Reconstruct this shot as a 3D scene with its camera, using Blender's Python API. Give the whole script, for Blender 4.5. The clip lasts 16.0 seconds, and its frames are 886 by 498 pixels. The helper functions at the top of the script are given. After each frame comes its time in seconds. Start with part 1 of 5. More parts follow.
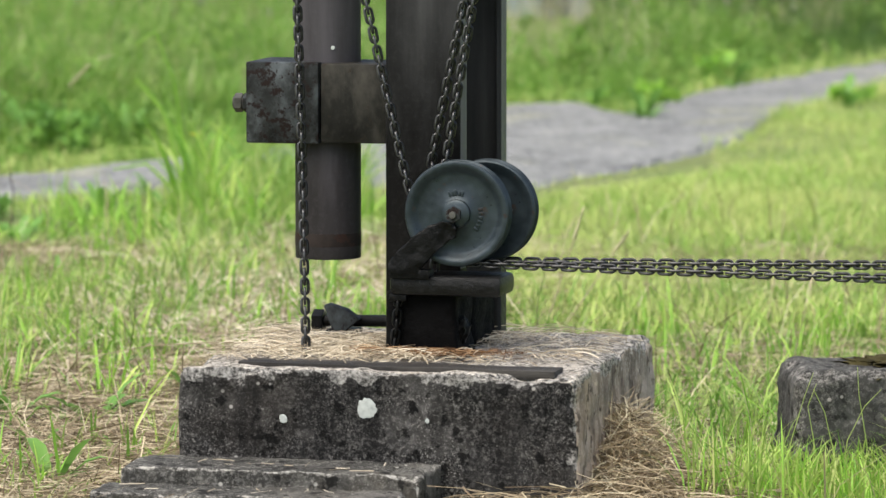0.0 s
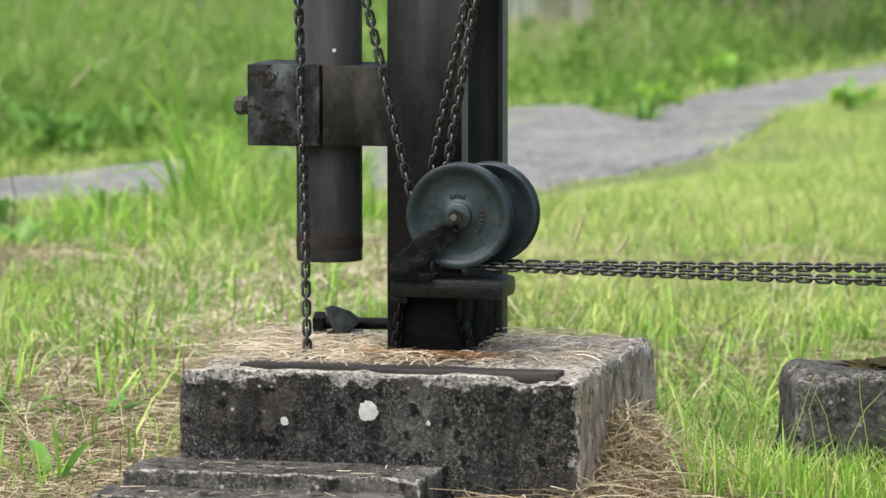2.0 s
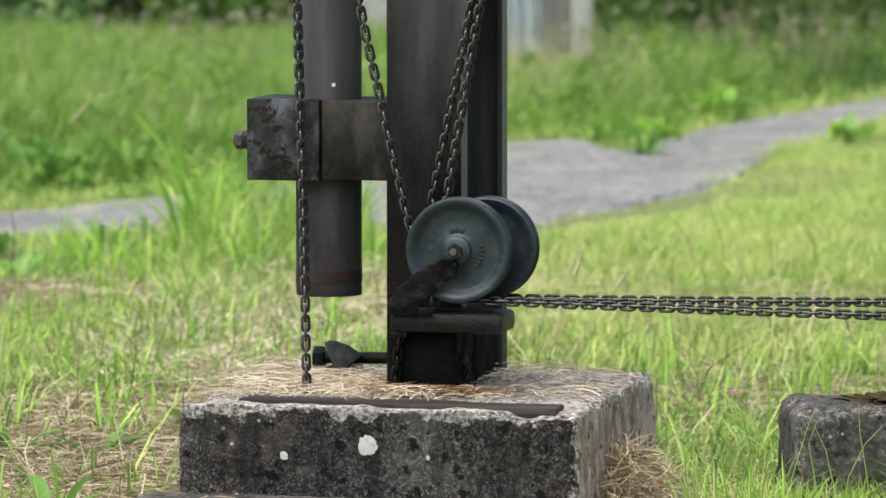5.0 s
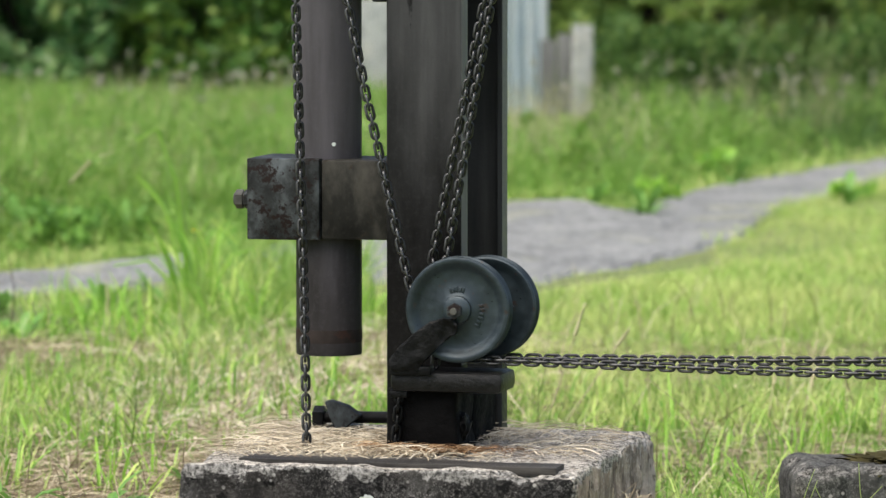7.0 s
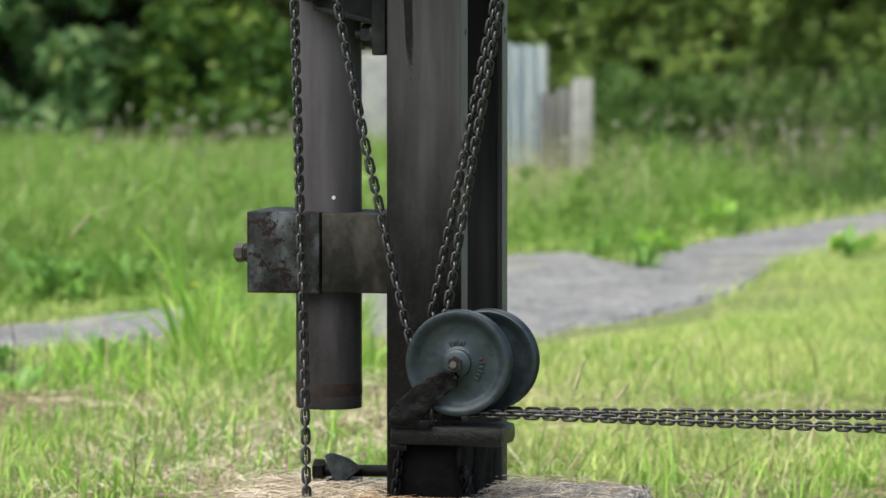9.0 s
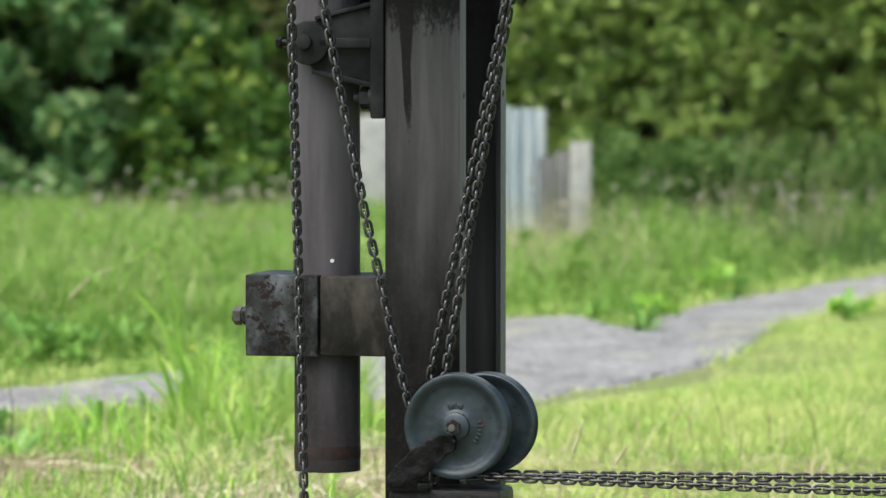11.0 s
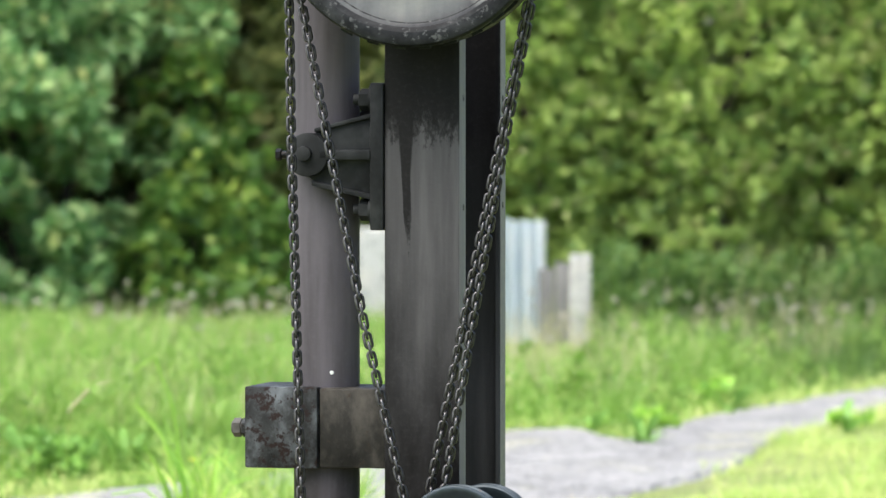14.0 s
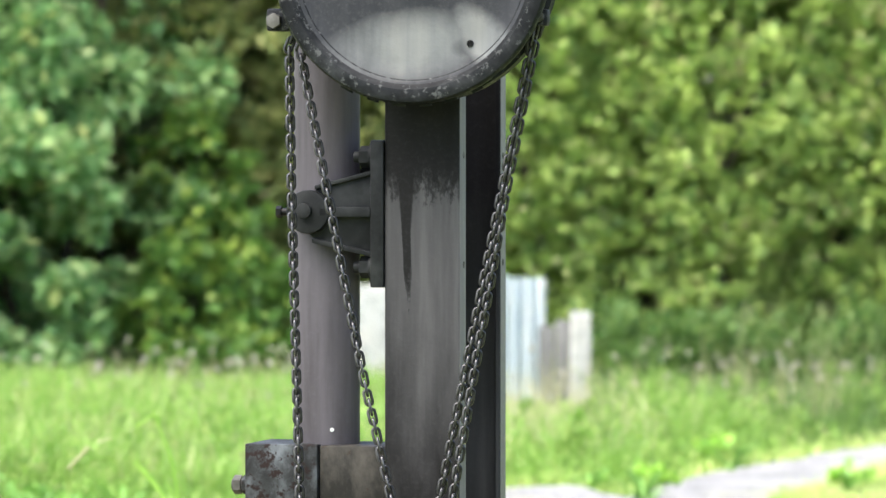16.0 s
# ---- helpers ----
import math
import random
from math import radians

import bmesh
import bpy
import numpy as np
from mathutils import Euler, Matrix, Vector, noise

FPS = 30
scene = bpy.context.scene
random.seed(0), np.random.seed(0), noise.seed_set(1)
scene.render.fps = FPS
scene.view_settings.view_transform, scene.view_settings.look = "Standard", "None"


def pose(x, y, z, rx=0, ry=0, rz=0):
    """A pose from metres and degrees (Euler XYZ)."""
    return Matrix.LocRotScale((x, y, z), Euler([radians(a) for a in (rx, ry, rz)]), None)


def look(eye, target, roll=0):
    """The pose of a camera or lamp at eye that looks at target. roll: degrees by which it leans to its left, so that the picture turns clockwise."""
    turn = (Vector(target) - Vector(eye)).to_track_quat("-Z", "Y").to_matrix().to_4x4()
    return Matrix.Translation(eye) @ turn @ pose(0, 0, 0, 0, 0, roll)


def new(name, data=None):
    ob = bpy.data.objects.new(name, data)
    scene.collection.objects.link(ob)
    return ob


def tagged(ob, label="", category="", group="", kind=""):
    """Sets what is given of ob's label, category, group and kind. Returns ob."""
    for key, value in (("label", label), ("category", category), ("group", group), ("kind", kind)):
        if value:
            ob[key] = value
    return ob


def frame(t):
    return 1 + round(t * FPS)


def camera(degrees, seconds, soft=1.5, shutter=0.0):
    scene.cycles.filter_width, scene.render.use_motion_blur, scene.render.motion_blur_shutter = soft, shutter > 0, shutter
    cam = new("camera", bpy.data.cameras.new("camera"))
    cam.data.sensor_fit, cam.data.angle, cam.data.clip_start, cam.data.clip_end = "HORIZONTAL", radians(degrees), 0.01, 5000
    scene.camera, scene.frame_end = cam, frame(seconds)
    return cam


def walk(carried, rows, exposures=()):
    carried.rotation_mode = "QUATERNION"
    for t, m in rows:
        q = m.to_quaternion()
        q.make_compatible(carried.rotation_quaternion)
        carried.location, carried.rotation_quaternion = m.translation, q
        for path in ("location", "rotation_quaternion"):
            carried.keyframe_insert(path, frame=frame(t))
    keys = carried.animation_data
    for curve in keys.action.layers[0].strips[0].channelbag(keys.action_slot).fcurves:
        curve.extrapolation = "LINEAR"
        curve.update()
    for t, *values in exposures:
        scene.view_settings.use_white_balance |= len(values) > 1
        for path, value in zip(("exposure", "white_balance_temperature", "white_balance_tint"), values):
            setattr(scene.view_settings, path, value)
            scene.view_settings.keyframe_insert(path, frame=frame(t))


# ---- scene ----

# ------------------------------------------------------------ camera
# A long lens on a tripod that stands 9 m off and slowly tilts up.
EYE, START = 1.25, -5.203
cam = camera(10.0, 16.0, soft=1.5)
cam.data.dof.use_dof = True
cam.data.dof.focus_distance = 8.95
cam.data.dof.aperture_fstop = 7.4
TILTS = [
    (0.0, 0.0, 0.0), (0.5, 0.0096, 0.0099), (1.0, 0.0197, 0.0099), (1.5, 0.0197, 0.0141), (2.0, 0.0293, 0.0147),
    (2.5, 0.039, 0.0099), (3.0, 0.078, 0.0099), (5.5, 0.587, 0.0078), (6.0, 0.8021, -0.0083), (6.5, 1.0274, -0.0045),
    (7.0, 1.0957, 0.0099), (7.5, 1.1251, 0.0099), (8.0, 1.301, 0.0033), (8.5, 1.4085, 0.0018), (9.0, 1.7025, 0.0097),
    (9.5, 1.9423, -0.0112), (10.0, 2.1231, -0.0125), (12.5, 3.0484, -0.0003), (13.0, 3.3422, -0.0101),
    (13.5, 3.5037, -0.0029), (14.0, 3.6897, -0.0127), (14.5, 3.7923, -0.0101), (15.0, 3.944, -0.0101),
    (15.5, 4.1591, -0.02), (16.0, 4.3397, -0.0101),
]
EXPOSURES = [(0.0, 0.57, 6700, 10), (9.0, 0.55, 6650, 10), (12.5, 1.08, 6550, 11), (14.0, 1.35, 6530, 13), (15.0, 1.52, 6530, 14), (16.0, 1.7, 6500, 14)]
walk(cam, [(t, pose(0, 0, EYE - 0.0007 * up, 90 + START + up, 0, turn)) for t, up, turn in TILTS], EXPOSURES)

# ------------------------------------------------------------ light
SUN_UP, SUN_ROUND = 62, 225
world = bpy.data.worlds.new("sky")
scene.world = world
world.use_nodes = True
wn = world.node_tree.nodes
sky = wn.new("ShaderNodeTexSky")
sky.sky_type = "NISHITA"
sky.sun_disc = False
sky.sun_elevation, sky.sun_rotation = radians(SUN_UP), radians(SUN_ROUND)
sky.dust_density = 3.0
wn["Background"].inputs[1].default_value = 0.13
world.node_tree.links.new(sky.outputs[0], wn["Background"].inputs[0])
sun = new("sun", bpy.data.lights.new("sun", "SUN"))
sun.data.energy, sun.data.angle, sun.data.color = 3.4, radians(75), (1.0, 0.95, 0.86)
away = Vector((math.sin(radians(SUN_ROUND)) * math.cos(radians(SUN_UP)), math.cos(radians(SUN_ROUND)) * math.cos(radians(SUN_UP)), math.sin(radians(SUN_UP))))
sun.matrix_world = look(away * 50, (0, 0, 0))


# ------------------------------------------------------------ materials
def ramp(nt, fac, stops):
    n = nt.nodes.new("ShaderNodeValToRGB")
    while len(n.color_ramp.elements) < len(stops):
        n.color_ramp.elements.new(0.5)
    for e, (p, c) in zip(n.color_ramp.elements, stops):
        e.position, e.color = p, (*c, 1)
    nt.links.new(fac, n.inputs[0])
    return n.outputs[0]


def noisy(nt, where, scale, detail=6, rough=0.6, stretch=(1, 1, 1)):
    m = nt.nodes.new("ShaderNodeMapping")
    m.inputs["Scale"].default_value = stretch
    nt.links.new(where, m.inputs[0])
    n = nt.nodes.new("ShaderNodeTexNoise")
    n.inputs["Scale"].default_value, n.inputs["Detail"].default_value, n.inputs["Roughness"].default_value = scale, detail, rough
    nt.links.new(m.outputs[0], n.inputs["Vector"])
    return n.outputs[0]


def mixed(nt, fac, a, b):
    n = nt.nodes.new("ShaderNodeMix")
    n.data_type = "RGBA"
    nt.links.new(fac, n.inputs[0])
    for s, v in ((n.inputs[6], a), (n.inputs[7], b)):
        if isinstance(v, tuple):
            s.default_value = (*v, 1)
        else:
            nt.links.new(v, s)
    return n.outputs[2]


def begin(name):
    m = bpy.data.materials.new(name)
    m.use_nodes = True
    nt = m.node_tree
    where = nt.nodes.new("ShaderNodeTexCoord").outputs["Object"]
    return m, nt, nt.nodes["Principled BSDF"], where


def bumped(nt, b, heights, strength, distance):
    n = nt.nodes.new("ShaderNodeBump")
    n.inputs["Strength"].default_value, n.inputs["Distance"].default_value = strength, distance
    nt.links.new(heights, n.inputs["Height"])
    nt.links.new(n.outputs[0], b.inputs["Normal"])


def painted_metal(name, dark, mid, light, big=9, fine=90, rough=0.5, metal=0.2, stretch=(1, 1, 0.25), rust=None, rust_at=0.62, bump=0.25, relief=0.002, shine=0.1):
    """Old paint on iron: broad streaks, fine speckle, and rust or bare patches."""
    m, nt, b, where = begin(name)
    c = ramp(nt, noisy(nt, where, big, 5, 0.6, stretch), [(0.3, dark), (0.5, mid), (0.72, light)])
    speck = noisy(nt, where, fine, 4, 0.7)
    c = mixed(nt, ramp(nt, speck, [(0.48, (0, 0, 0)), (0.8, (0.4, 0.4, 0.4))]), c, light)
    if rust:
        patch = ramp(nt, noisy(nt, where, big * 2.6, 7, 0.7), [(rust_at, (0, 0, 0)), (rust_at + 0.06, (1, 1, 1))])
        c = mixed(nt, patch, c, rust)
    nt.links.new(c, b.inputs["Base Color"])
    b.inputs["Metallic"].default_value = metal
    b.inputs["Specular IOR Level"].default_value = shine
    r = ramp(nt, speck, [(0.3, (rough - 0.12,) * 3), (0.7, (rough + 0.15,) * 3)])
    nt.links.new(r, b.inputs["Roughness"])
    bumped(nt, b, speck, bump, relief)
    return m


def concrete(name, dark, mid, light, lichen, worn=True, streak=0.55):
    m, nt, b, where = begin(name)
    c = ramp(nt, noisy(nt, where, 7, 8, 0.65), [(0.32, dark), (0.52, mid), (0.75, light)])
    grit = noisy(nt, where, 110, 6, 0.8)
    fine = noisy(nt, where, 260, 3, 0.7)
    c = mixed(nt, ramp(nt, grit, [(0.49, (0, 0, 0)), (0.62, (0.85, 0.85, 0.85))]), c, light)
    where_grains = nt.nodes.new("ShaderNodeMath")
    where_grains.operation = "MULTIPLY"
    nt.links.new(ramp(nt, fine, [(0.57, (0, 0, 0)), (0.64, (1, 1, 1))]), where_grains.inputs[0])
    nt.links.new(ramp(nt, noisy(nt, where, 9, 5, 0.65), [(0.42, (0.08, 0.08, 0.08)), (0.6, (1, 1, 1))]), where_grains.inputs[1])
    c = mixed(nt, where_grains.outputs[0], c, tuple(v * 0.8 for v in lichen))
    warm = ramp(nt, noisy(nt, where, 5, 4, 0.6), [(0.5, (0, 0, 0)), (0.68, (0.55, 0.55, 0.55))])
    c = mixed(nt, warm, c, (mid[0] * 1.35, mid[1] * 1.2, mid[2] * 1.05))
    blotch = noisy(nt, where, 34, 5, 0.6)
    c = mixed(nt, ramp(nt, blotch, [(0.57, (0, 0, 0)), (0.62, (0.9, 0.9, 0.9))]), c, tuple(v * 0.6 for v in dark))
    runs = ramp(nt, noisy(nt, where, 26, 5, 0.6, (1, 1, 0.16)), [(0.45, (0, 0, 0)), (0.64, (streak,) * 3)])
    c = mixed(nt, runs, c, dark)
    spots = nt.nodes.new("ShaderNodeTexVoronoi")
    spots.inputs["Scale"].default_value = 38
    nt.links.new(where, spots.inputs["Vector"])
    thin = noisy(nt, where, 11, 2)
    dot = nt.nodes.new("ShaderNodeMath")
    dot.operation = "MULTIPLY"
    nt.links.new(ramp(nt, spots.outputs["Distance"], [(0.1, (1, 1, 1)), (0.17, (0, 0, 0))]), dot.inputs[0])
    nt.links.new(ramp(nt, thin, [(0.52, (0, 0, 0)), (0.6, (1, 1, 1))]), dot.inputs[1])
    c = mixed(nt, dot.outputs[0], c, lichen)
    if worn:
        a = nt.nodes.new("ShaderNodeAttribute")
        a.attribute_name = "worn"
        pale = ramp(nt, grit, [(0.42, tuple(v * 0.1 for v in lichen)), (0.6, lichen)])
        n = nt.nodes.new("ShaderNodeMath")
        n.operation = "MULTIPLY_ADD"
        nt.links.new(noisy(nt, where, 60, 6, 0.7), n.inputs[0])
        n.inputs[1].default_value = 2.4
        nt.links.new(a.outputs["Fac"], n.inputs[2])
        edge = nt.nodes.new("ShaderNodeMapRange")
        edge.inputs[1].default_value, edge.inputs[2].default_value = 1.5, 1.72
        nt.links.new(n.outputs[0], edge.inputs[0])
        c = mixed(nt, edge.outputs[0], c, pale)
    nt.links.new(c, b.inputs["Base Color"])
    b.inputs["Roughness"].default_value = 0.92
    b.inputs["Specular IOR Level"].default_value = 0.15
    bumped(nt, b, grit, 1.0, 0.006)
    return m


def leafy(name, stops, rough=0.5, glow=0.35, patch=None, dead=None):
    """Blades and leaves: each one of its own hue, and light passes through."""
    m, nt, b, where = begin(name)
    g = nt.nodes.new("ShaderNodeNewGeometry")
    c = ramp(nt, g.outputs["Random Per Island"], stops)
    if patch:
        broad = ramp(nt, noisy(nt, where, patch[0], 4), [(0.42, (0, 0, 0)), (0.62, (0.8, 0.8, 0.8))])
        c = mixed(nt, broad, c, patch[1])
    if dead:
        withered = ramp(nt, noisy(nt, where, dead[0], 5, 0.65), [(0.57, (0, 0, 0)), (0.68, (0.75, 0.75, 0.75))])
        c = mixed(nt, withered, c, dead[1])
    nt.links.new(c, b.inputs["Base Color"])
    b.inputs["Roughness"].default_value = rough
    b.inputs["Specular IOR Level"].default_value = 0.3
    t = nt.nodes.new("ShaderNodeBsdfTranslucent")
    nt.links.new(c, t.inputs[0])
    s = nt.nodes.new("ShaderNodeMixShader")
    s.inputs[0].default_value = glow
    nt.links.new(b.outputs[0], s.inputs[1])
    nt.links.new(t.outputs[0], s.inputs[2])
    nt.links.new(s.outputs[0], nt.nodes["Material Output"].inputs[0])
    return m


POST_PAINT = painted_metal("dark_grey_paint", (0.005522, 0.00594, 0.006061), (0.01381, 0.01452, 0.01414), (0.03069, 0.03201, 0.03029), big=7, rough=0.45, stretch=(1.6, 1.6, 0.12), rust=(0.02, 0.017, 0.014), rust_at=0.6)


def masked(name, base, over, make):
    """Two old paints on one part: make(nt, where) gives the mask of the second."""
    m, nt, b, where = begin(name)
    c1 = ramp(nt, noisy(nt, where, 7, 5, 0.6, (1.6, 1.6, 0.12)), [(0.3, base[0]), (0.5, base[1]), (0.72, base[2])])
    c2 = ramp(nt, noisy(nt, where, 9, 5, 0.6, (1.6, 1.6, 0.3)), [(0.3, over[0]), (0.7, over[1])])
    c = mixed(nt, make(nt, where), c1, c2)
    speck = noisy(nt, where, 95, 4, 0.7)
    c = mixed(nt, ramp(nt, speck, [(0.5, (0, 0, 0)), (0.8, (0.12, 0.12, 0.12))]), c, base[2])
    nt.links.new(c, b.inputs["Base Color"])
    b.inputs["Metallic"].default_value = 0.05
    b.inputs["Specular IOR Level"].default_value = 0.06
    nt.links.new(ramp(nt, speck, [(0.3, (0.34,) * 3), (0.7, (0.58,) * 3)]), b.inputs["Roughness"])
    bumped(nt, b, speck, 0.25, 0.002)
    return m


def calc(nt, op, a, b=0.0, c=0.0):
    n = nt.nodes.new("ShaderNodeMath")
    n.operation = op
    for s, v in zip(n.inputs, (a, b, c)):
        if isinstance(v, (int, float)):
            s.default_value = v
        else:
            nt.links.new(v, s)
    return n.outputs[0]


def axes(nt, where):
    n = nt.nodes.new("ShaderNodeSeparateXYZ")
    nt.links.new(where, n.inputs[0])
    return n.outputs


def drips(nt, where):
    """Dark grease that ran down from the drum, with one long tongue and speckled, ragged edges."""
    x, y, z = axes(nt, where)
    wave = noisy(nt, where, 9, 3, 0.5, (1.5, 0.2, 0.3))
    rag = noisy(nt, where, 95, 5, 0.75, (1, 1, 0.5))
    away = calc(nt, "ABSOLUTE", calc(nt, "MULTIPLY_ADD", wave, 0.03, calc(nt, "ADD", x, 0.049)))
    away = calc(nt, "MULTIPLY_ADD", rag, 0.012, away)
    tongue = ramp(nt, away, [(0.008, (1, 1, 1)), (0.0135, (0.75, 0.75, 0.75)), (0.0165, (0, 0, 0))])
    edge = calc(nt, "MULTIPLY_ADD", tongue, 0.2, calc(nt, "MULTIPLY_ADD", wave, 0.1, z))
    h = calc(nt, "MULTIPLY_ADD", rag, 0.22, edge)
    return ramp(nt, calc(nt, "ADD", h, -0.87), [(0.49, (0, 0, 0)), (0.51, (0.6, 0.6, 0.6)), (0.54, (0.9, 0.9, 0.9))])


def soot(nt, where):
    """The dark, bare part of the drum's face round a worn oval of old white paint and one pale flake."""
    x, y, z = axes(nt, where)
    rag = noisy(nt, where, 20, 7, 0.68)
    broad = noisy(nt, where, 6, 3, 0.5)

    def oval(cx, cz, rx, rz, lean):
        dx = calc(nt, "MULTIPLY_ADD", x, 1 / rx, -cx / rx)
        dz = calc(nt, "MULTIPLY_ADD", calc(nt, "MULTIPLY_ADD", x, lean, z), 1 / rz, -cz / rz)
        return calc(nt, "ADD", calc(nt, "MULTIPLY", dx, dx), calc(nt, "MULTIPLY", dz, dz))

    wide = calc(nt, "MULTIPLY_ADD", broad, 0.9, calc(nt, "MULTIPLY_ADD", rag, 0.55, oval(-0.01, -0.143, 0.165, 0.07, -0.08)))
    wide = ramp(nt, calc(nt, "MULTIPLY", wide, 0.4), [(0.3, (0, 0, 0)), (0.45, (0.4, 0.4, 0.4)), (0.66, (0.97, 0.97, 0.97))])
    flake = ramp(nt, calc(nt, "MULTIPLY", calc(nt, "MULTIPLY_ADD", rag, 0.9, oval(0.128, -0.07, 0.06, 0.05, 0.5)), 0.5), [(0.4, (0.1, 0.1, 0.1)), (0.6, (0.55, 0.55, 0.55)), (0.85, (1, 1, 1))])
    chip = ramp(nt, calc(nt, "MULTIPLY", calc(nt, "MULTIPLY_ADD", rag, 1.6, oval(-0.185, -0.085, 0.016, 0.012, 0.3)), 0.5), [(0.7, (0.2, 0.2, 0.2)), (0.78, (1, 1, 1))])
    smudge = ramp(nt, calc(nt, "MULTIPLY_ADD", rag, 0.5, oval(0.1, -0.135, 0.042, 0.034, 0.2)), [(0.3, (0.75, 0.75, 0.75)), (0.95, (0, 0, 0))])
    return calc(nt, "MINIMUM", calc(nt, "MINIMUM", calc(nt, "MAXIMUM", wide, smudge), flake), chip)


def low_dark(nt, where):
    """Darker towards the pipe's lower end, thinning out upwards in streaks."""
    x, y, z = axes(nt, where)
    rag = noisy(nt, where, 14, 5, 0.6, (1, 1, 0.25))
    return ramp(nt, calc(nt, "MULTIPLY_ADD", rag, -0.45, z), [(0.3, (0.8, 0.8, 0.8)), (0.44, (0.45, 0.45, 0.45)), (0.75, (0, 0, 0))])


def grease_and_tar(nt, where):
    """Grease from above, and tar brushed on the lower half up to a ragged line."""
    x, y, z = axes(nt, where)
    rag = noisy(nt, where, 16, 5, 0.6, (1, 1, 0.3))
    low = ramp(nt, calc(nt, "MULTIPLY_ADD", rag, -0.5, z), [(0.35, (1, 1, 1)), (0.72, (0, 0, 0))])
    return calc(nt, "MAXIMUM", low, drips(nt, where))


def dark_upper(nt, where):
    """Darker on the far channel's upper part, thinning out downwards."""
    x, y, z = axes(nt, where)
    return ramp(nt, calc(nt, "MULTIPLY_ADD", noisy(nt, where, 12, 5, 0.6, (1, 1, 0.3)), 0.4, calc(nt, "ADD", z, -0.75)), [(0.38, (0, 0, 0)), (0.66, (0.92, 0.92, 0.92))])


FAR_PAINT = masked("weathered_grey_paint", ((0.0145, 0.016, 0.017), (0.036, 0.039, 0.04), (0.075, 0.08, 0.08)), ((0.005, 0.005, 0.0062), (0.0125, 0.0125, 0.0145)), dark_upper)
NEAR_PAINT = masked("dark_grey_paint_with_grease", ((0.028, 0.029, 0.0295), (0.056, 0.057, 0.058), (0.104, 0.105, 0.105)), ((0.004, 0.004, 0.004), (0.010, 0.0098, 0.0095)), grease_and_tar)
PIPE_PAINT = masked("brown_grey_pipe_paint", ((0.05, 0.048, 0.052), (0.09, 0.086, 0.094), (0.155, 0.146, 0.166)), ((0.012, 0.011, 0.0098), (0.026, 0.024, 0.021)), low_dark)
CLAMP_PAINT = painted_metal("flaking_grey_paint", (0.010, 0.0105, 0.010), (0.029, 0.032, 0.032), (0.1, 0.115, 0.122), big=20, fine=70, rough=0.5, stretch=(1, 1, 0.7), rust=(0.0165, 0.0115, 0.0105), rust_at=0.53)
# Scuffed brown paint, its darkness partly standing in for the post's shade.
CLAMP_SHADED = painted_metal("shaded_scuffed_paint", (0.009, 0.009, 0.0082), (0.021, 0.0208, 0.0185), (0.07, 0.066, 0.056), big=15, fine=60, rough=0.5, stretch=(1, 1, 0.5), rust=(0.033, 0.025, 0.019), rust_at=0.6)
BLACK_IRON = painted_metal("tarred_black_iron", (0.001535, 0.00165, 0.001683), (0.003325, 0.003575, 0.003647), (0.00895, 0.00935, 0.009255), big=16, rough=0.38, stretch=(1, 1, 0.6), bump=0.7, relief=0.003, shine=0.17)
TAR_CRUST = painted_metal("crusted_black_tar", (0.0015, 0.0015, 0.0016), (0.0032, 0.0032, 0.0034), (0.0085, 0.0085, 0.0086), big=18, rough=0.72, metal=0.0, stretch=(1, 1, 0.6), bump=0.9, relief=0.004, shine=0.06)
BRACKET_PAINT = painted_metal("grey_casting_paint", (0.00879, 0.009975, 0.01018), (0.0166, 0.01838, 0.01874), (0.03662, 0.04043, 0.04016), big=14, rough=0.5, stretch=(1, 1, 1))
WHEEL_PAINT = painted_metal("blue_grey_cast_iron", (0.0142, 0.0207, 0.0252), (0.028, 0.0405, 0.048), (0.053, 0.073, 0.085), big=12, rough=0.38, metal=0.5, shine=0.5, stretch=(1, 1, 1), rust=(0.05, 0.036, 0.032), rust_at=0.61)
CHAIN_IRON = painted_metal("dull_chain_iron", (0.024, 0.0245, 0.025), (0.05, 0.051, 0.052), (0.135, 0.136, 0.138), big=40, rough=0.37, metal=0.85, shine=0.5, stretch=(1, 1, 1))
NUT_IRON = painted_metal("bare_nut_iron", (0.05208, 0.0525, 0.04641), (0.09114, 0.091, 0.08211), (0.1432, 0.147, 0.1357), big=30, rough=0.5, metal=0.5, stretch=(1, 1, 1))
DISC_PAINT = masked("peeling_white_paint", ((0.074, 0.081, 0.083), (0.128, 0.139, 0.139), (0.185, 0.192, 0.18)), ((0.018, 0.02, 0.023), (0.034, 0.037, 0.041)), soot)
RIM_PAINT = painted_metal("black_rim_paint", (0.0055, 0.0063, 0.007), (0.012, 0.0137, 0.0147), (0.028, 0.031, 0.0325), big=26, rough=0.5, stretch=(1, 1, 1), rust=(0.065, 0.07, 0.07), rust_at=0.56)
BAND_PAINT = painted_metal("rusty_band_paint", (0.017, 0.0135, 0.0125), (0.031, 0.025, 0.023), (0.052, 0.042, 0.038), big=10, rough=0.6, stretch=(1, 1, 1), rust=(0.045, 0.026, 0.021), rust_at=0.56)
TAR_WOOD = painted_metal("tarred_wood", (0.002, 0.002, 0.002), (0.0048, 0.0048, 0.0049), (0.02, 0.02, 0.02), big=10, fine=90, rough=0.38, metal=0.0, stretch=(0.12, 2.6, 2.6), bump=0.7, relief=0.003, shine=0.25)
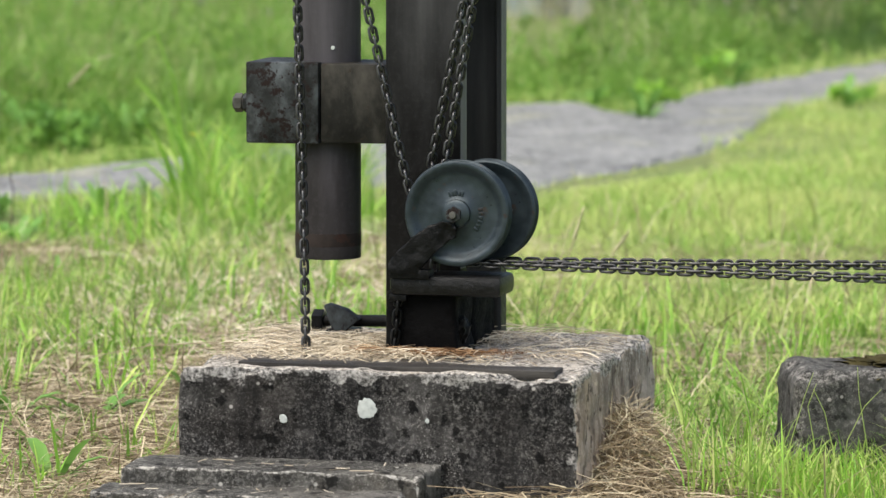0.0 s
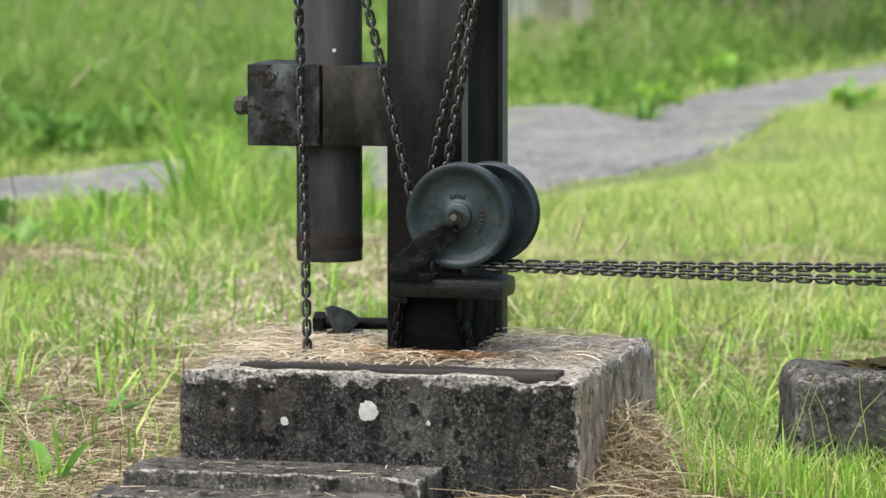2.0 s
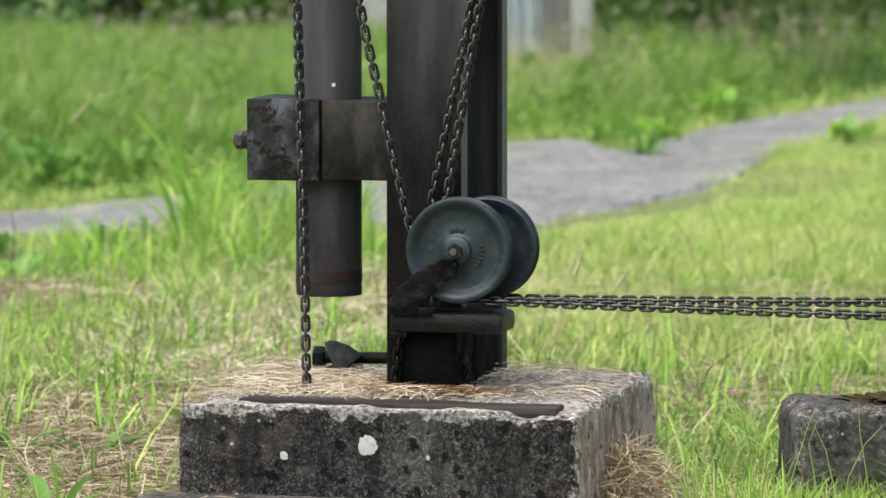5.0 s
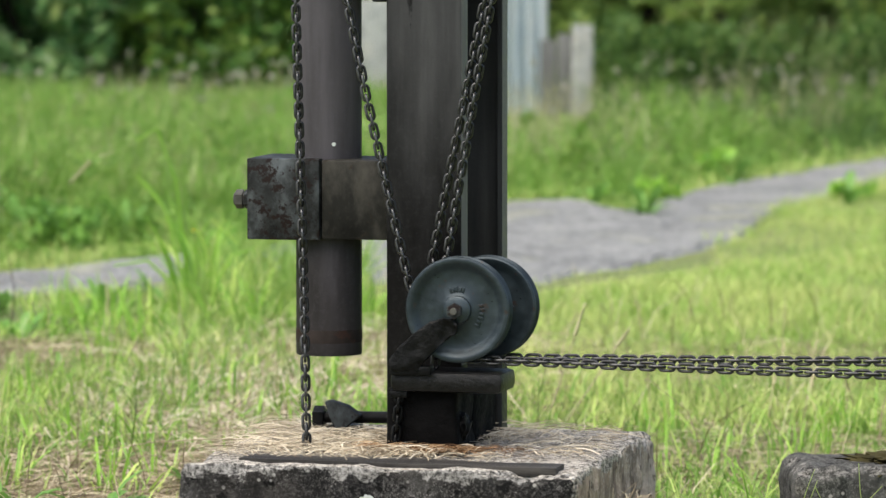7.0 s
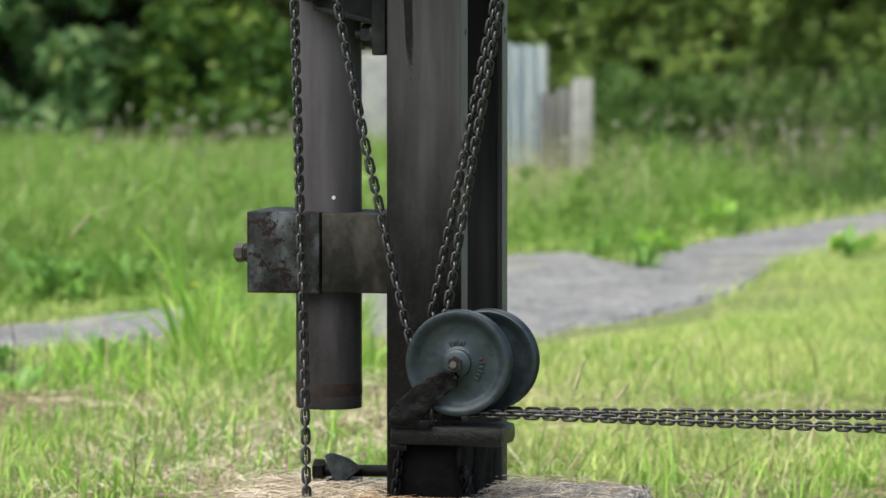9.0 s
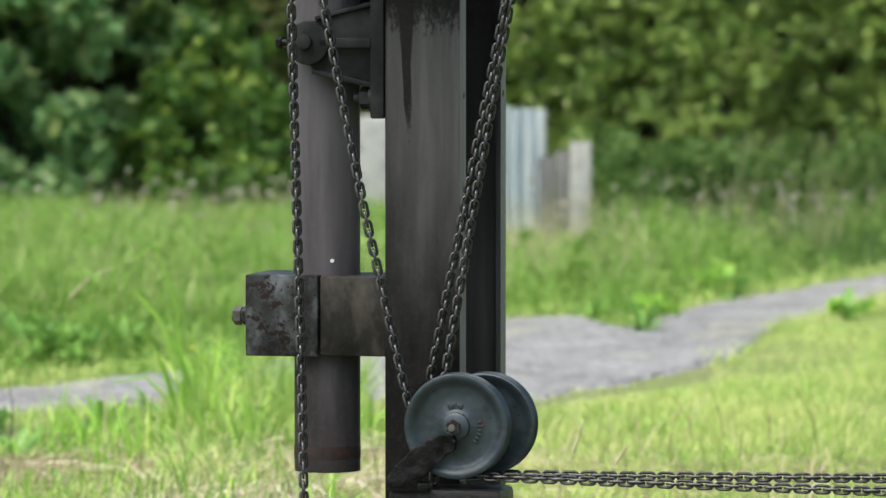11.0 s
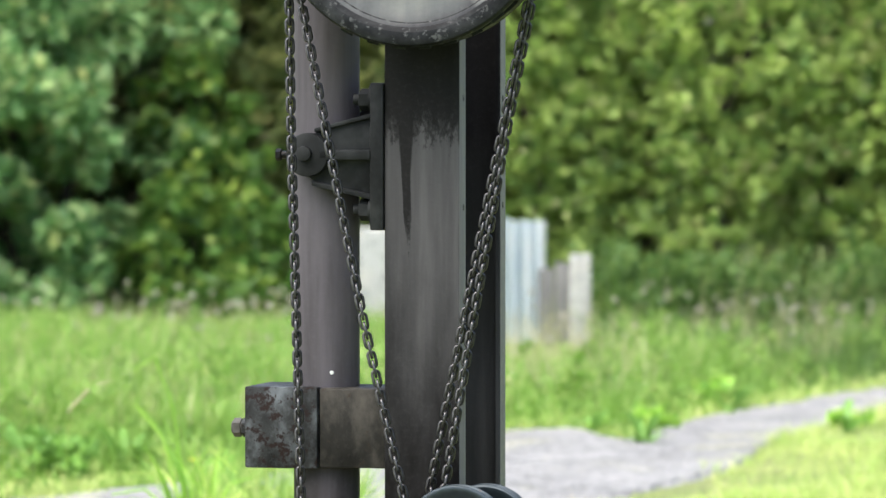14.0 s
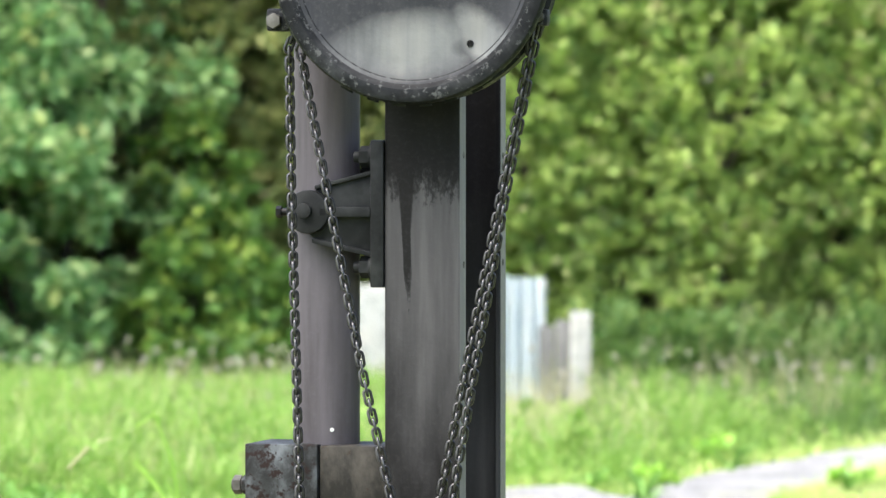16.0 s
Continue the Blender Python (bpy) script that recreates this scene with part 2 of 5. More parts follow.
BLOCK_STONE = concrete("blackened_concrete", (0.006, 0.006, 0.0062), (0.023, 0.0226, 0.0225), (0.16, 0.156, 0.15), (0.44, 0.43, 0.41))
# Brown streaks are the block's own; the extra paleness stands in for light.
LIT_SIDE_STONE = concrete("brown_streaked_lit_concrete", (0.2, 0.155, 0.125), (0.52, 0.43, 0.345), (0.8, 0.71, 0.6), (0.8, 0.74, 0.64), streak=0.8)
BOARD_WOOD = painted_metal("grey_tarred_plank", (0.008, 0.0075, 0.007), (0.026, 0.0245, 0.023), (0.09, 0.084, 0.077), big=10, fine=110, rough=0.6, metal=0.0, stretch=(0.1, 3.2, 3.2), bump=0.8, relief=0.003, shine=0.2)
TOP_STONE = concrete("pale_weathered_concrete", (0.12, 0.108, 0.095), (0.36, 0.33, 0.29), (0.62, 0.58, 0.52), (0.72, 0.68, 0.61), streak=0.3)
SLAB_STONE = concrete("mossy_concrete", (0.02, 0.02, 0.0192), (0.072, 0.0715, 0.066), (0.25, 0.246, 0.23), (0.52, 0.51, 0.47))
GREY_STONE = concrete("grey_field_stone", (0.03456, 0.03456, 0.03226), (0.1037, 0.1037, 0.09792), (0.2304, 0.2281, 0.2131), (0.3456, 0.3341, 0.311))
POST_STONE = concrete("pale_concrete", (0.33, 0.345, 0.33), (0.44, 0.462, 0.44), (0.54, 0.562, 0.54), (0.6, 0.62, 0.6), worn=False)
SHEET_PAINT = painted_metal("pale_blue_sheet_paint", (0.45, 0.56, 0.64), (0.64, 0.73, 0.78), (0.78, 0.8, 0.8), big=7, rough=0.4, metal=0.0, stretch=(3, 3, 0.35), rust=(0.36, 0.43, 0.47), rust_at=0.63)
BOARD_GREY = painted_metal("shade_grey_board", (0.09, 0.095, 0.095), (0.17, 0.175, 0.17), (0.27, 0.27, 0.26), big=6, rough=0.8, metal=0.0, stretch=(2, 2, 0.2))
LICHEN = painted_metal("white_lichen", (0.2767, 0.306, 0.2948), (0.4348, 0.4675, 0.4508), (0.5217, 0.561, 0.5375), big=60, rough=0.95, metal=0, stretch=(1, 1, 1))
MOSS = painted_metal("brown_moss", (0.018, 0.0165, 0.008), (0.043, 0.037, 0.015), (0.085, 0.075, 0.03), big=40, rough=0.98, metal=0, stretch=(1, 1, 1), bump=1.0)
BARK = painted_metal("dark_bark", (0.01302, 0.0112, 0.008568), (0.03255, 0.028, 0.02142), (0.0651, 0.056, 0.04641), big=10, rough=0.95, metal=0, stretch=(2, 2, 0.3), bump=1.0)

MEADOW = leafy("meadow_blades", [(0.0, (0.103, 0.231, 0.0346)), (0.45, (0.201, 0.381, 0.062)), (0.8, (0.319, 0.479, 0.11)), (1.0, (0.506, 0.509, 0.247))], patch=(2.6, (0.164, 0.328, 0.0548)))
LAWN = leafy("lawn_blades", [(0.0, (0.176, 0.346, 0.0566)), (0.4, (0.311, 0.488, 0.099)), (0.8, (0.459, 0.59, 0.17)), (1.0, (0.702, 0.616, 0.34))], patch=(1.3, (0.54, 0.616, 0.212)))
STRAW = leafy("dry_straw", [(0.0, (0.0784, 0.0555, 0.0317)), (0.3, (0.216, 0.166, 0.103)), (0.7, (0.461, 0.389, 0.261)), (1.0, (0.686, 0.616, 0.439))], rough=0.6, glow=0.2)
BLEACHED = leafy("bleached_straw", [(0.0, (0.224, 0.177, 0.119)), (0.4, (0.515, 0.444, 0.326)), (1.0, (0.8, 0.732, 0.585))], rough=0.6, glow=0.2)
HAY = leafy("pale_hay", [(0.0, (0.147, 0.106, 0.0624)), (0.3, (0.378, 0.297, 0.187)), (0.7, (0.63, 0.53, 0.355)), (1.0, (0.8, 0.742, 0.518))], rough=0.6, glow=0.2)
NEEDLES = leafy("rust_brown_needles", [(0.0, (0.09, 0.045, 0.02)), (0.6, (0.24, 0.13, 0.06)), (1.0, (0.42, 0.3, 0.18))], rough=0.7, glow=0.1)
THATCH = leafy("brown_thatch", [(0.0, (0.0808, 0.063, 0.0356)), (1.0, (0.307, 0.245, 0.138))], rough=0.8, glow=0.1)
SEED = leafy("pale_seed_heads", [(0.0, (0.313, 0.325, 0.151)), (1.0, (0.542, 0.52, 0.324))], glow=0.3)
FEATHER = leafy("feathery_grass_heads", [(0.0, (0.07, 0.14, 0.03)), (0.6, (0.13, 0.2, 0.055)), (1.0, (0.34, 0.35, 0.19))])
WEED = leafy("weed_leaves", [(0.0, (0.1067, 0.2574, 0.05332)), (1.0, (0.2845, 0.5148, 0.1067))], rough=0.4)
HERB = leafy("meadow_herb_leaves", [(0.0, (0.1, 0.2, 0.04)), (0.6, (0.2, 0.36, 0.075)), (1.0, (0.34, 0.46, 0.12))], rough=0.5)
# Dark greens that stand in for the hedge's shade on the meadow.
SHADE_LEAF = leafy("shade_green_leaves", [(0.0, (0.035, 0.085, 0.02)), (0.6, (0.085, 0.18, 0.04)), (1.0, (0.17, 0.27, 0.07))], rough=0.5)
TUFT = leafy("broad_fresh_blades", [(0.0, (0.153, 0.344, 0.0465)), (0.6, (0.32, 0.595, 0.0797)), (1.0, (0.584, 0.727, 0.199))], rough=0.4)
BUSH_BLUE = leafy("cool_green_leaves", [(0.0, (0.101, 0.221, 0.0731)), (0.5, (0.203, 0.397, 0.146)), (0.9, (0.377, 0.526, 0.218)), (1.0, (0.46, 0.526, 0.196))], rough=0.4)
BUSH_YOUNG = leafy("young_green_leaves", [(0.0, (0.0497, 0.121, 0.0278)), (0.6, (0.107, 0.232, 0.0465)), (1.0, (0.248, 0.353, 0.065))], rough=0.4)
BUSH_DARK = leafy("deep_green_sprays", [(0.0, (0.0705, 0.121, 0.0505)), (0.6, (0.178, 0.256, 0.0869)), (1.0, (0.47, 0.487, 0.192))], rough=0.55, glow=0.3, patch=(4.5, (0.319, 0.352, 0.115)), dead=(3.2, (0.15, 0.102, 0.0722)))
THUJA = leafy("yellow_green_sprays", [(0.0, (0.084, 0.181, 0.0572)), (0.5, (0.224, 0.373, 0.0981)), (0.9, (0.466, 0.633, 0.17)), (1.0, (0.56, 0.54, 0.306))], rough=0.55, glow=0.3, patch=(5.0, (0.466, 0.606, 0.161)), dead=(4.0, (0.28, 0.223, 0.136)))
BLOSSOM = leafy("whitish_blossoms", [(0.0, (0.315, 0.308, 0.238)), (1.0, (0.49, 0.476, 0.406))])
PETAL = leafy("yellow_petals", [(0.0, (0.77, 0.625, 0.075)), (1.0, (0.8, 0.75, 0.125))])

m, nt, b, where = begin("meadow_soil")
soil = ramp(nt, noisy(nt, where, 0.8, 8, 0.6), [(0.3, (0.07, 0.11, 0.03)), (0.5, (0.14, 0.2, 0.05)), (0.7, (0.2, 0.22, 0.09))])
soil = mixed(nt, ramp(nt, noisy(nt, where, 40, 4), [(0.4, (0, 0, 0)), (0.7, (0.7, 0.7, 0.7))]), soil, (0.06, 0.055, 0.03))
nt.links.new(soil, b.inputs["Base Color"])
b.inputs["Roughness"].default_value = 0.95
bumped(nt, b, noisy(nt, where, 30, 4), 0.8, 0.03)
SOIL = m
m, nt, b, where = begin("grey_gravel")
stones = nt.nodes.new("ShaderNodeTexVoronoi")
stones.inputs["Scale"].default_value = 28
nt.links.new(where, stones.inputs["Vector"])
grav = ramp(nt, noisy(nt, where, 1.6, 6, 0.65), [(0.36, (0.094, 0.099, 0.1)), (0.52, (0.175, 0.182, 0.183)), (0.66, (0.262, 0.27, 0.262))])
grav = mixed(nt, ramp(nt, stones.outputs["Color"], [(0.3, (0, 0, 0)), (0.9, (0.5, 0.5, 0.5))]), grav, (0.137, 0.142, 0.143))
grav = mixed(nt, ramp(nt, noisy(nt, where, 24, 6, 0.8), [(0.49, (0, 0, 0)), (0.58, (0.9, 0.9, 0.9))]), grav, (0.3, 0.308, 0.306))
grav = mixed(nt, ramp(nt, noisy(nt, where, 17, 5, 0.75), [(0.54, (0, 0, 0)), (0.64, (0.8, 0.8, 0.8))]), grav, (0.085, 0.085, 0.088))
grav = mixed(nt, ramp(nt, noisy(nt, where, 2.3, 5), [(0.57, (0, 0, 0)), (0.7, (0.6, 0.6, 0.6))]), grav, (0.33, 0.34, 0.2))
nt.links.new(grav, b.inputs["Base Color"])
b.inputs["Roughness"].default_value = 0.9
bumped(nt, b, stones.outputs["Distance"], 0.8, 0.02)
GRAVEL = m


# ------------------------------------------------------------ helpers for shapes
D, YAW = 8.961, -13.3
SITE = pose(0, D, 0, 0, 0, YAW)      # u along the front of the post, w away from the camera, z up


def finish(name, bm, material, smooth=35):
    me = bpy.data.meshes.new(name)
    bm.normal_update()
    for f in bm.faces:
        f.smooth = True
    for e in bm.edges:
        if len(e.link_faces) == 2 and e.calc_face_angle(0) > radians(smooth):
            e.smooth = False
    bm.to_mesh(me)
    bm.free()
    me.materials.append(material)
    return new(name, me)


def part(name, bm, material, parent, label=""):
    ob = finish(name, bm, material)
    ob.parent = parent
    return tagged(ob, label=label)


def thing(name, label, category, at=(0, 0, 0), turn=0, group="", site=True):
    """An Empty at the base of a thing; at is (u, w, z) at the site or (x, y, z) in the open."""
    ob = new(name)
    ob.empty_display_size = 0.05
    ob.matrix_world = (SITE if site else Matrix()) @ pose(*at, 0, 0, turn)
    return tagged(ob, label, category, group)


def box(bm, x0, x1, y0, y1, z0, z1, bevel=0.0, turn=None):
    made = bmesh.ops.create_cube(bm, size=1)["verts"]
    for v in made:
        v.co = Vector((x0 + (v.co.x + 0.5) * (x1 - x0), y0 + (v.co.y + 0.5) * (y1 - y0), z0 + (v.co.z + 0.5) * (z1 - z0)))
    if bevel:
        edges = list({e for v in made for e in v.link_edges})
        res = bmesh.ops.bevel(bm, geom=edges, offset=bevel, segments=2, affect="EDGES", profile=0.6)
        made = list({v for f in res["faces"] for v in f.verts} | {v for v in made if v.is_valid})
    if turn:
        bmesh.ops.transform(bm, matrix=turn, verts=made)
    return bm


def rod(bm, a, b, r, sides=16, r2=None, bevel=0.0):
    """A round bar from a to b."""
    a, b = Vector(a), Vector(b)
    m = Matrix.Translation((a + b) / 2) @ (b - a).to_track_quat("Z", "Y").to_matrix().to_4x4()
    made = bmesh.ops.create_cone(bm, cap_ends=True, segments=sides, radius1=r, radius2=r if r2 is None else r2, depth=(b - a).length, matrix=m)["verts"]
    if bevel:
        edges = list({e for v in made for e in v.link_edges if any(len(f.verts) > 4 for f in e.link_faces)})
        bmesh.ops.bevel(bm, geom=edges, offset=bevel, segments=2, affect="EDGES", profile=0.6)
    return bm


def lathe(bm, profile, sides=64):
    """Turns a profile of (radius, depth) round the w axis."""
    rings = []
    for r, w in profile:
        if r < 1e-6:
            rings.append([bm.verts.new((0, w, 0))])
        else:
            rings.append([bm.verts.new((r * math.cos(k * 2 * math.pi / sides), w, r * math.sin(k * 2 * math.pi / sides))) for k in range(sides)])
    for p, q in zip(rings, rings[1:]):
        for k in range(sides):
            j = (k + 1) % sides
            if len(p) == 1:
                bm.faces.new((p[0], q[k], q[j]))
            elif len(q) == 1:
                bm.faces.new((p[k], q[0], p[j]))
            else:
                bm.faces.new((p[k], q[k], q[j], p[j]))
    bmesh.ops.recalc_face_normals(bm, faces=bm.faces)
    return bm


def plate(bm, outline, w0, w1, bevel=0.0):
    """A plate with an outline in (u, z), from depth w0 to w1."""
    low = [bm.verts.new((u, w0, z)) for u, z in outline]
    bm.faces.new(low)
    res = bmesh.ops.extrude_face_region(bm, geom=[f for f in bm.faces if set(f.verts) == set(low)])
    top = [g for g in res["geom"] if isinstance(g, bmesh.types.BMVert)]
    bmesh.ops.translate(bm, verts=top, vec=(0, w1 - w0, 0))
    bmesh.ops.recalc_face_normals(bm, faces=bm.faces)
    if bevel:
        bmesh.ops.bevel(bm, geom=list(bm.edges), offset=bevel, segments=2, affect="EDGES", profile=0.6)
    return bm


def hexnut(bm, a, b, r):
    return rod(bm, a, b, r, sides=6, bevel=r * 0.12)


def rough_block(x0, x1, y0, y1, z0, z1, cuts, amp, rounding, chip, seed, taper=0.0, band=0.0):
    """A worn block of concrete with rounded, broken edges; 'worn' marks the broken places."""
    bm = bmesh.new()
    bmesh.ops.create_cube(bm, size=1)
    bmesh.ops.subdivide_edges(bm, edges=bm.edges, cuts=cuts, use_grid_fill=True)
    worn = bm.verts.layers.float.new("worn")
    lo, hi = Vector((x0, y0, z0)), Vector((x1, y1, z1))
    shift = Vector((seed * 7.1, seed * 3.3, seed))
    for v in bm.verts:
        p = Vector([lo[i] + (v.co[i] + 0.5) * (hi[i] - lo[i]) for i in range(3)])
        ragged = noise.fractal(p * 14 + shift, 0.9, 2.0, 4)
        cut = rounding + max(0.0, chip * (noise.noise(p * 9 + shift) + 0.5 * noise.noise(p * 27 + shift) + 0.4 * ragged + 0.1))
        inner = Vector([min(max(p[i], lo[i] + cut), hi[i] - cut) for i in range(3)])
        inner.z = min(p.z, hi.z - cut)
        off = p - inner
        d = off.length
        if d > cut:
            q = inner + off * (cut / d)
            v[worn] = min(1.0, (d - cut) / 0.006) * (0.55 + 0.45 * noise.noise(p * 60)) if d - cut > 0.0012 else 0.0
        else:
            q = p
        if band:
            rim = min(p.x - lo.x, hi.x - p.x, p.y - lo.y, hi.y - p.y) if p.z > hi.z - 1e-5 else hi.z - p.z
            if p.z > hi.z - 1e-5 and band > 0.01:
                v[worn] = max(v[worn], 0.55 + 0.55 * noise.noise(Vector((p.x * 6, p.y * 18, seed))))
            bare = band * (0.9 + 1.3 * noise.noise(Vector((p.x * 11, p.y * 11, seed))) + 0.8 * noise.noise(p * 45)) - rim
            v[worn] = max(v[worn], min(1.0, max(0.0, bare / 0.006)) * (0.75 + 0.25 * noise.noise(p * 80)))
        q += Vector((noise.noise(p * 22 + shift), noise.noise(p * 22 + shift + Vector((9, 0, 0))), noise.noise(p * 22 + shift + Vector((0, 9, 0))))) * amp
        q += Vector((ragged, noise.noise(p * 55), noise.noise(p * 50 + shift))) * amp * 0.35
        if taper:
            k = (hi.z - p.z) * taper
            q.x += k if p.x > (x0 + x1) / 2 else -k
            q.y += k if p.y > (y0 + y1) / 2 else -k
        v.co = q
    return bm


# ------------------------------------------------------------ ground and road
def spread(reach, inner, step, growth):
    out, x = [0.0], 0.0
    while x < reach:
        step = step if x < inner else step * growth
        x += step
        out.append(min(x, reach))
    return out


def height(x, y):
    return 0.012 * noise.noise(Vector((x * 1.3, y * 1.3, 0))) + 0.035 * noise.noise(Vector((x * 0.25, y * 0.25, 4)))


ys = sorted({-v for v in spread(2500, 10, 0.5, 1.4)} | set(spread(3000, 30, 0.25, 1.4)))
xs = sorted({-v for v in spread(2500, 6, 0.25, 1.4)} | set(spread(2500, 6, 0.25, 1.4)))
verts = [(x, y, height(x, y)) for y in ys for x in xs]
nx = len(xs)
faces = [(j * nx + i, j * nx + i + 1, (j + 1) * nx + i + 1, (j + 1) * nx + i) for j in range(len(ys) - 1) for i in range(nx - 1)]
me = bpy.data.meshes.new("ground")
me.from_pydata(verts, [], faces)
me.materials.append(SOIL)
for p in me.polygons:
    p.use_smooth = True
tagged(new("ground", me), "grassy meadow soil under green grass", "ground", kind="structure")

# the road's near and far edge, (x, y), from beyond one side of the view to beyond the other
NEAR_EDGE = [(-9.0, 9.0), (-4.5, 12.6), (-1.35, 15.3), (-0.94, 15.75), (-0.24, 15.85), (0.29, 15.8), (0.74, 16.74), (1.04, 17.67), (1.31, 19.3), (1.56, 20.0), (1.82, 20.8), (3.2, 24.2), (6.0, 31.0)]
FAR_EDGE = [(-9.0, 10.4), (-4.5, 13.7), (-1.42, 16.3), (-0.95, 16.95), (-0.28, 17.9), (0.26, 19.85), (0.5, 19.75), (0.65, 19.3), (0.78, 19.3), (0.89, 20.0), (1.22, 21.2), (2.03, 23.17), (3.2, 26.0), (6.0, 33.0)]


def edge_y(line, x):
    px, py = np.array(line).T
    return np.interp(x, px, py)


columns = sorted(set(np.round(np.concatenate([np.linspace(-9, -1.6, 60), np.linspace(-1.6, 2.3, 240), np.linspace(2.3, 6, 40)]), 4)))
verts, faces = [], []
ACROSS = 26
for k, x in enumerate(columns):
    y0 = edge_y(NEAR_EDGE, x) + 0.16 * noise.noise(Vector((x * 5, 0, 0))) + 0.07 * noise.noise(Vector((x * 17, 3, 0)))
    y1 = edge_y(FAR_EDGE, x) + 0.16 * noise.noise(Vector((x * 5, 8, 0))) + 0.07 * noise.noise(Vector((x * 17, 12, 0)))
    for i in range(ACROSS + 1):
        y = y0 + (y1 - y0) * i / ACROSS
        edge = min(i, ACROSS - i)
        verts.append((x, y, height(x, y) + (0.016 if edge else -0.01) + 0.008 * noise.noise(Vector((x * 5, y * 5, 2)))))
row = ACROSS + 1
faces = [(k * row + i, (k + 1) * row + i, (k + 1) * row + i + 1, k * row + i + 1) for k in range(len(columns) - 1) for i in range(ACROSS)]
me = bpy.data.meshes.new("road")
me.from_pydata(verts, [], faces)
me.materials.append(GRAVEL)
tagged(new("road", me), "pale grey gravel track with weedy patches", "road", kind="structure")


def off_road(x, y):
    """Roughly how far (x, y) lies outside the road's edge; negative on it."""
    return 0.6 * np.maximum(edge_y(NEAR_EDGE, x) - y, y - edge_y(FAR_EDGE, x))


# ------------------------------------------------------------ grass
def blades(name, x, y, z, tall, wide, lean, material, label, rng, droop=0.5, heads=None):
    """Bent, tapering blades of grass, one island each, joined."""
    n = len(x)
    ang = rng.uniform(0, 2 * np.pi, n)
    face = ang + np.pi / 2 + rng.normal(0, 0.5, n)
    dx, dy = np.cos(ang), np.sin(ang)
    sx, sy = np.cos(face) * wide / 2, np.sin(face) * wide / 2
    co = np.zeros((n, 7, 3))
    for k, (h, wd) in enumerate(((0.0, 0.9), (0.45, 1.0), (0.8, 0.7))):
        out = lean * tall * h ** 1.8
        up = tall * (h - droop * lean * h ** 3 * 0.5)
        for side, j in ((-1, 0), (1, 1)):
            co[:, 2 * k + j, 0] = x + dx * out + side * sx * wd
            co[:, 2 * k + j, 1] = y + dy * out + side * sy * wd
            co[:, 2 * k + j, 2] = z + up
    out = lean * tall
    co[:, 6, 0], co[:, 6, 1], co[:, 6, 2] = x + dx * out, y + dy * out, z + tall * (1 - droop * lean * 0.5)
    me = bpy.data.meshes.new(name)
    base = (np.arange(n) * 7)[:, None]
    quads = np.concatenate([base + np.array([[0, 1, 3, 2]]), base + np.array([[2, 3, 5, 4]])], 1).reshape(-1, 4)
    tris = base + np.array([[4, 5, 6]])
    loops = np.concatenate([quads.ravel(), tris.ravel()])
    starts = np.concatenate([np.arange(len(quads)) * 4, len(quads) * 4 + np.arange(len(tris)) * 3])
    me.vertices.add(n * 7)
    me.vertices.foreach_set("co", co.ravel())
    me.loops.add(len(loops))
    me.loops.foreach_set("vertex_index", loops.astype(np.int32))
    me.polygons.add(len(starts))
    me.polygons.foreach_set("loop_start", starts.astype(np.int32))
    me.update(calc_edges=True)
    me.validate()
    me.materials.append(material)
    ob = new(name, me)
    return tagged(ob, label, "grass", kind="stuff")


def litter(name, x, y, z, long, wide, material, label, rng, rise=0.12):
    """Dry stalks lying flat, each a bent ribbon of its own, joined."""
    n = len(x)
    a, bend, tilt = rng.uniform(0, 2 * np.pi, n), rng.normal(0, 0.5, n), rng.normal(0, rise, n)
    face = rng.uniform(-0.8, 0.8, n)
    co = np.zeros((n, 8, 3))
    px, py, pz = x - np.cos(a) * long / 2, y - np.sin(a) * long / 2, z - tilt * long / 2
    for k in range(4):
        d = a + bend * (k / 3 - 0.5)
        for j, side in ((0, -0.5), (1, 0.5)):
            co[:, 2 * k + j, 0] = px - np.sin(d) * np.cos(face) * wide * side
            co[:, 2 * k + j, 1] = py + np.cos(d) * np.cos(face) * wide * side
            co[:, 2 * k + j, 2] = pz + np.sin(face) * wide * side + (0.08 if rise > 0 else 0.0) * long * math.sin(k / 3 * math.pi)
        px, py, pz = px + np.cos(d) * long / 3, py + np.sin(d) * long / 3, pz + tilt * long / 3
    me = bpy.data.meshes.new(name)
    base = (np.arange(n) * 8)[:, None]
    quads = np.concatenate([base + np.array([[2 * k, 2 * k + 1, 2 * k + 3, 2 * k + 2]]) for k in range(3)], 1).ravel()
    me.vertices.add(n * 8)
    me.vertices.foreach_set("co", co.ravel())
    me.loops.add(len(quads))
    me.loops.foreach_set("vertex_index", quads.astype(np.int32))
    me.polygons.add(n * 3)
    me.polygons.foreach_set("loop_start", (np.arange(n * 3) * 4).astype(np.int32))
    me.update(calc_edges=True)
    me.validate()
    me.materials.append(material)
    return tagged(new(name, me), label, "straw", kind="stuff")


def scatter(rng, x0, x1, y0, y1, per_m2):
    n = int((x1 - x0) * (y1 - y0) * per_m2)
    return rng.uniform(x0, x1, n), rng.uniform(y0, y1, n)


def clumpy(x, y, scale, seed):
    """Smooth patches between 0 and 1 over the ground."""
    r = np.random.default_rng(seed)
    v = np.zeros(len(x))
    for k in range(7):
        a, f, p = r.uniform(0, 6.3), scale * r.uniform(0.5, 2.2), r.uniform(0, 6.3)
        v += np.sin((x * np.cos(a) + y * np.sin(a)) * f + p)
    return 1 / (1 + np.exp(-v))


def hummock(x, y):
    return 0.035 * np.sin(x * 1.1 + 1) * np.cos(y * 0.9) * 0.3


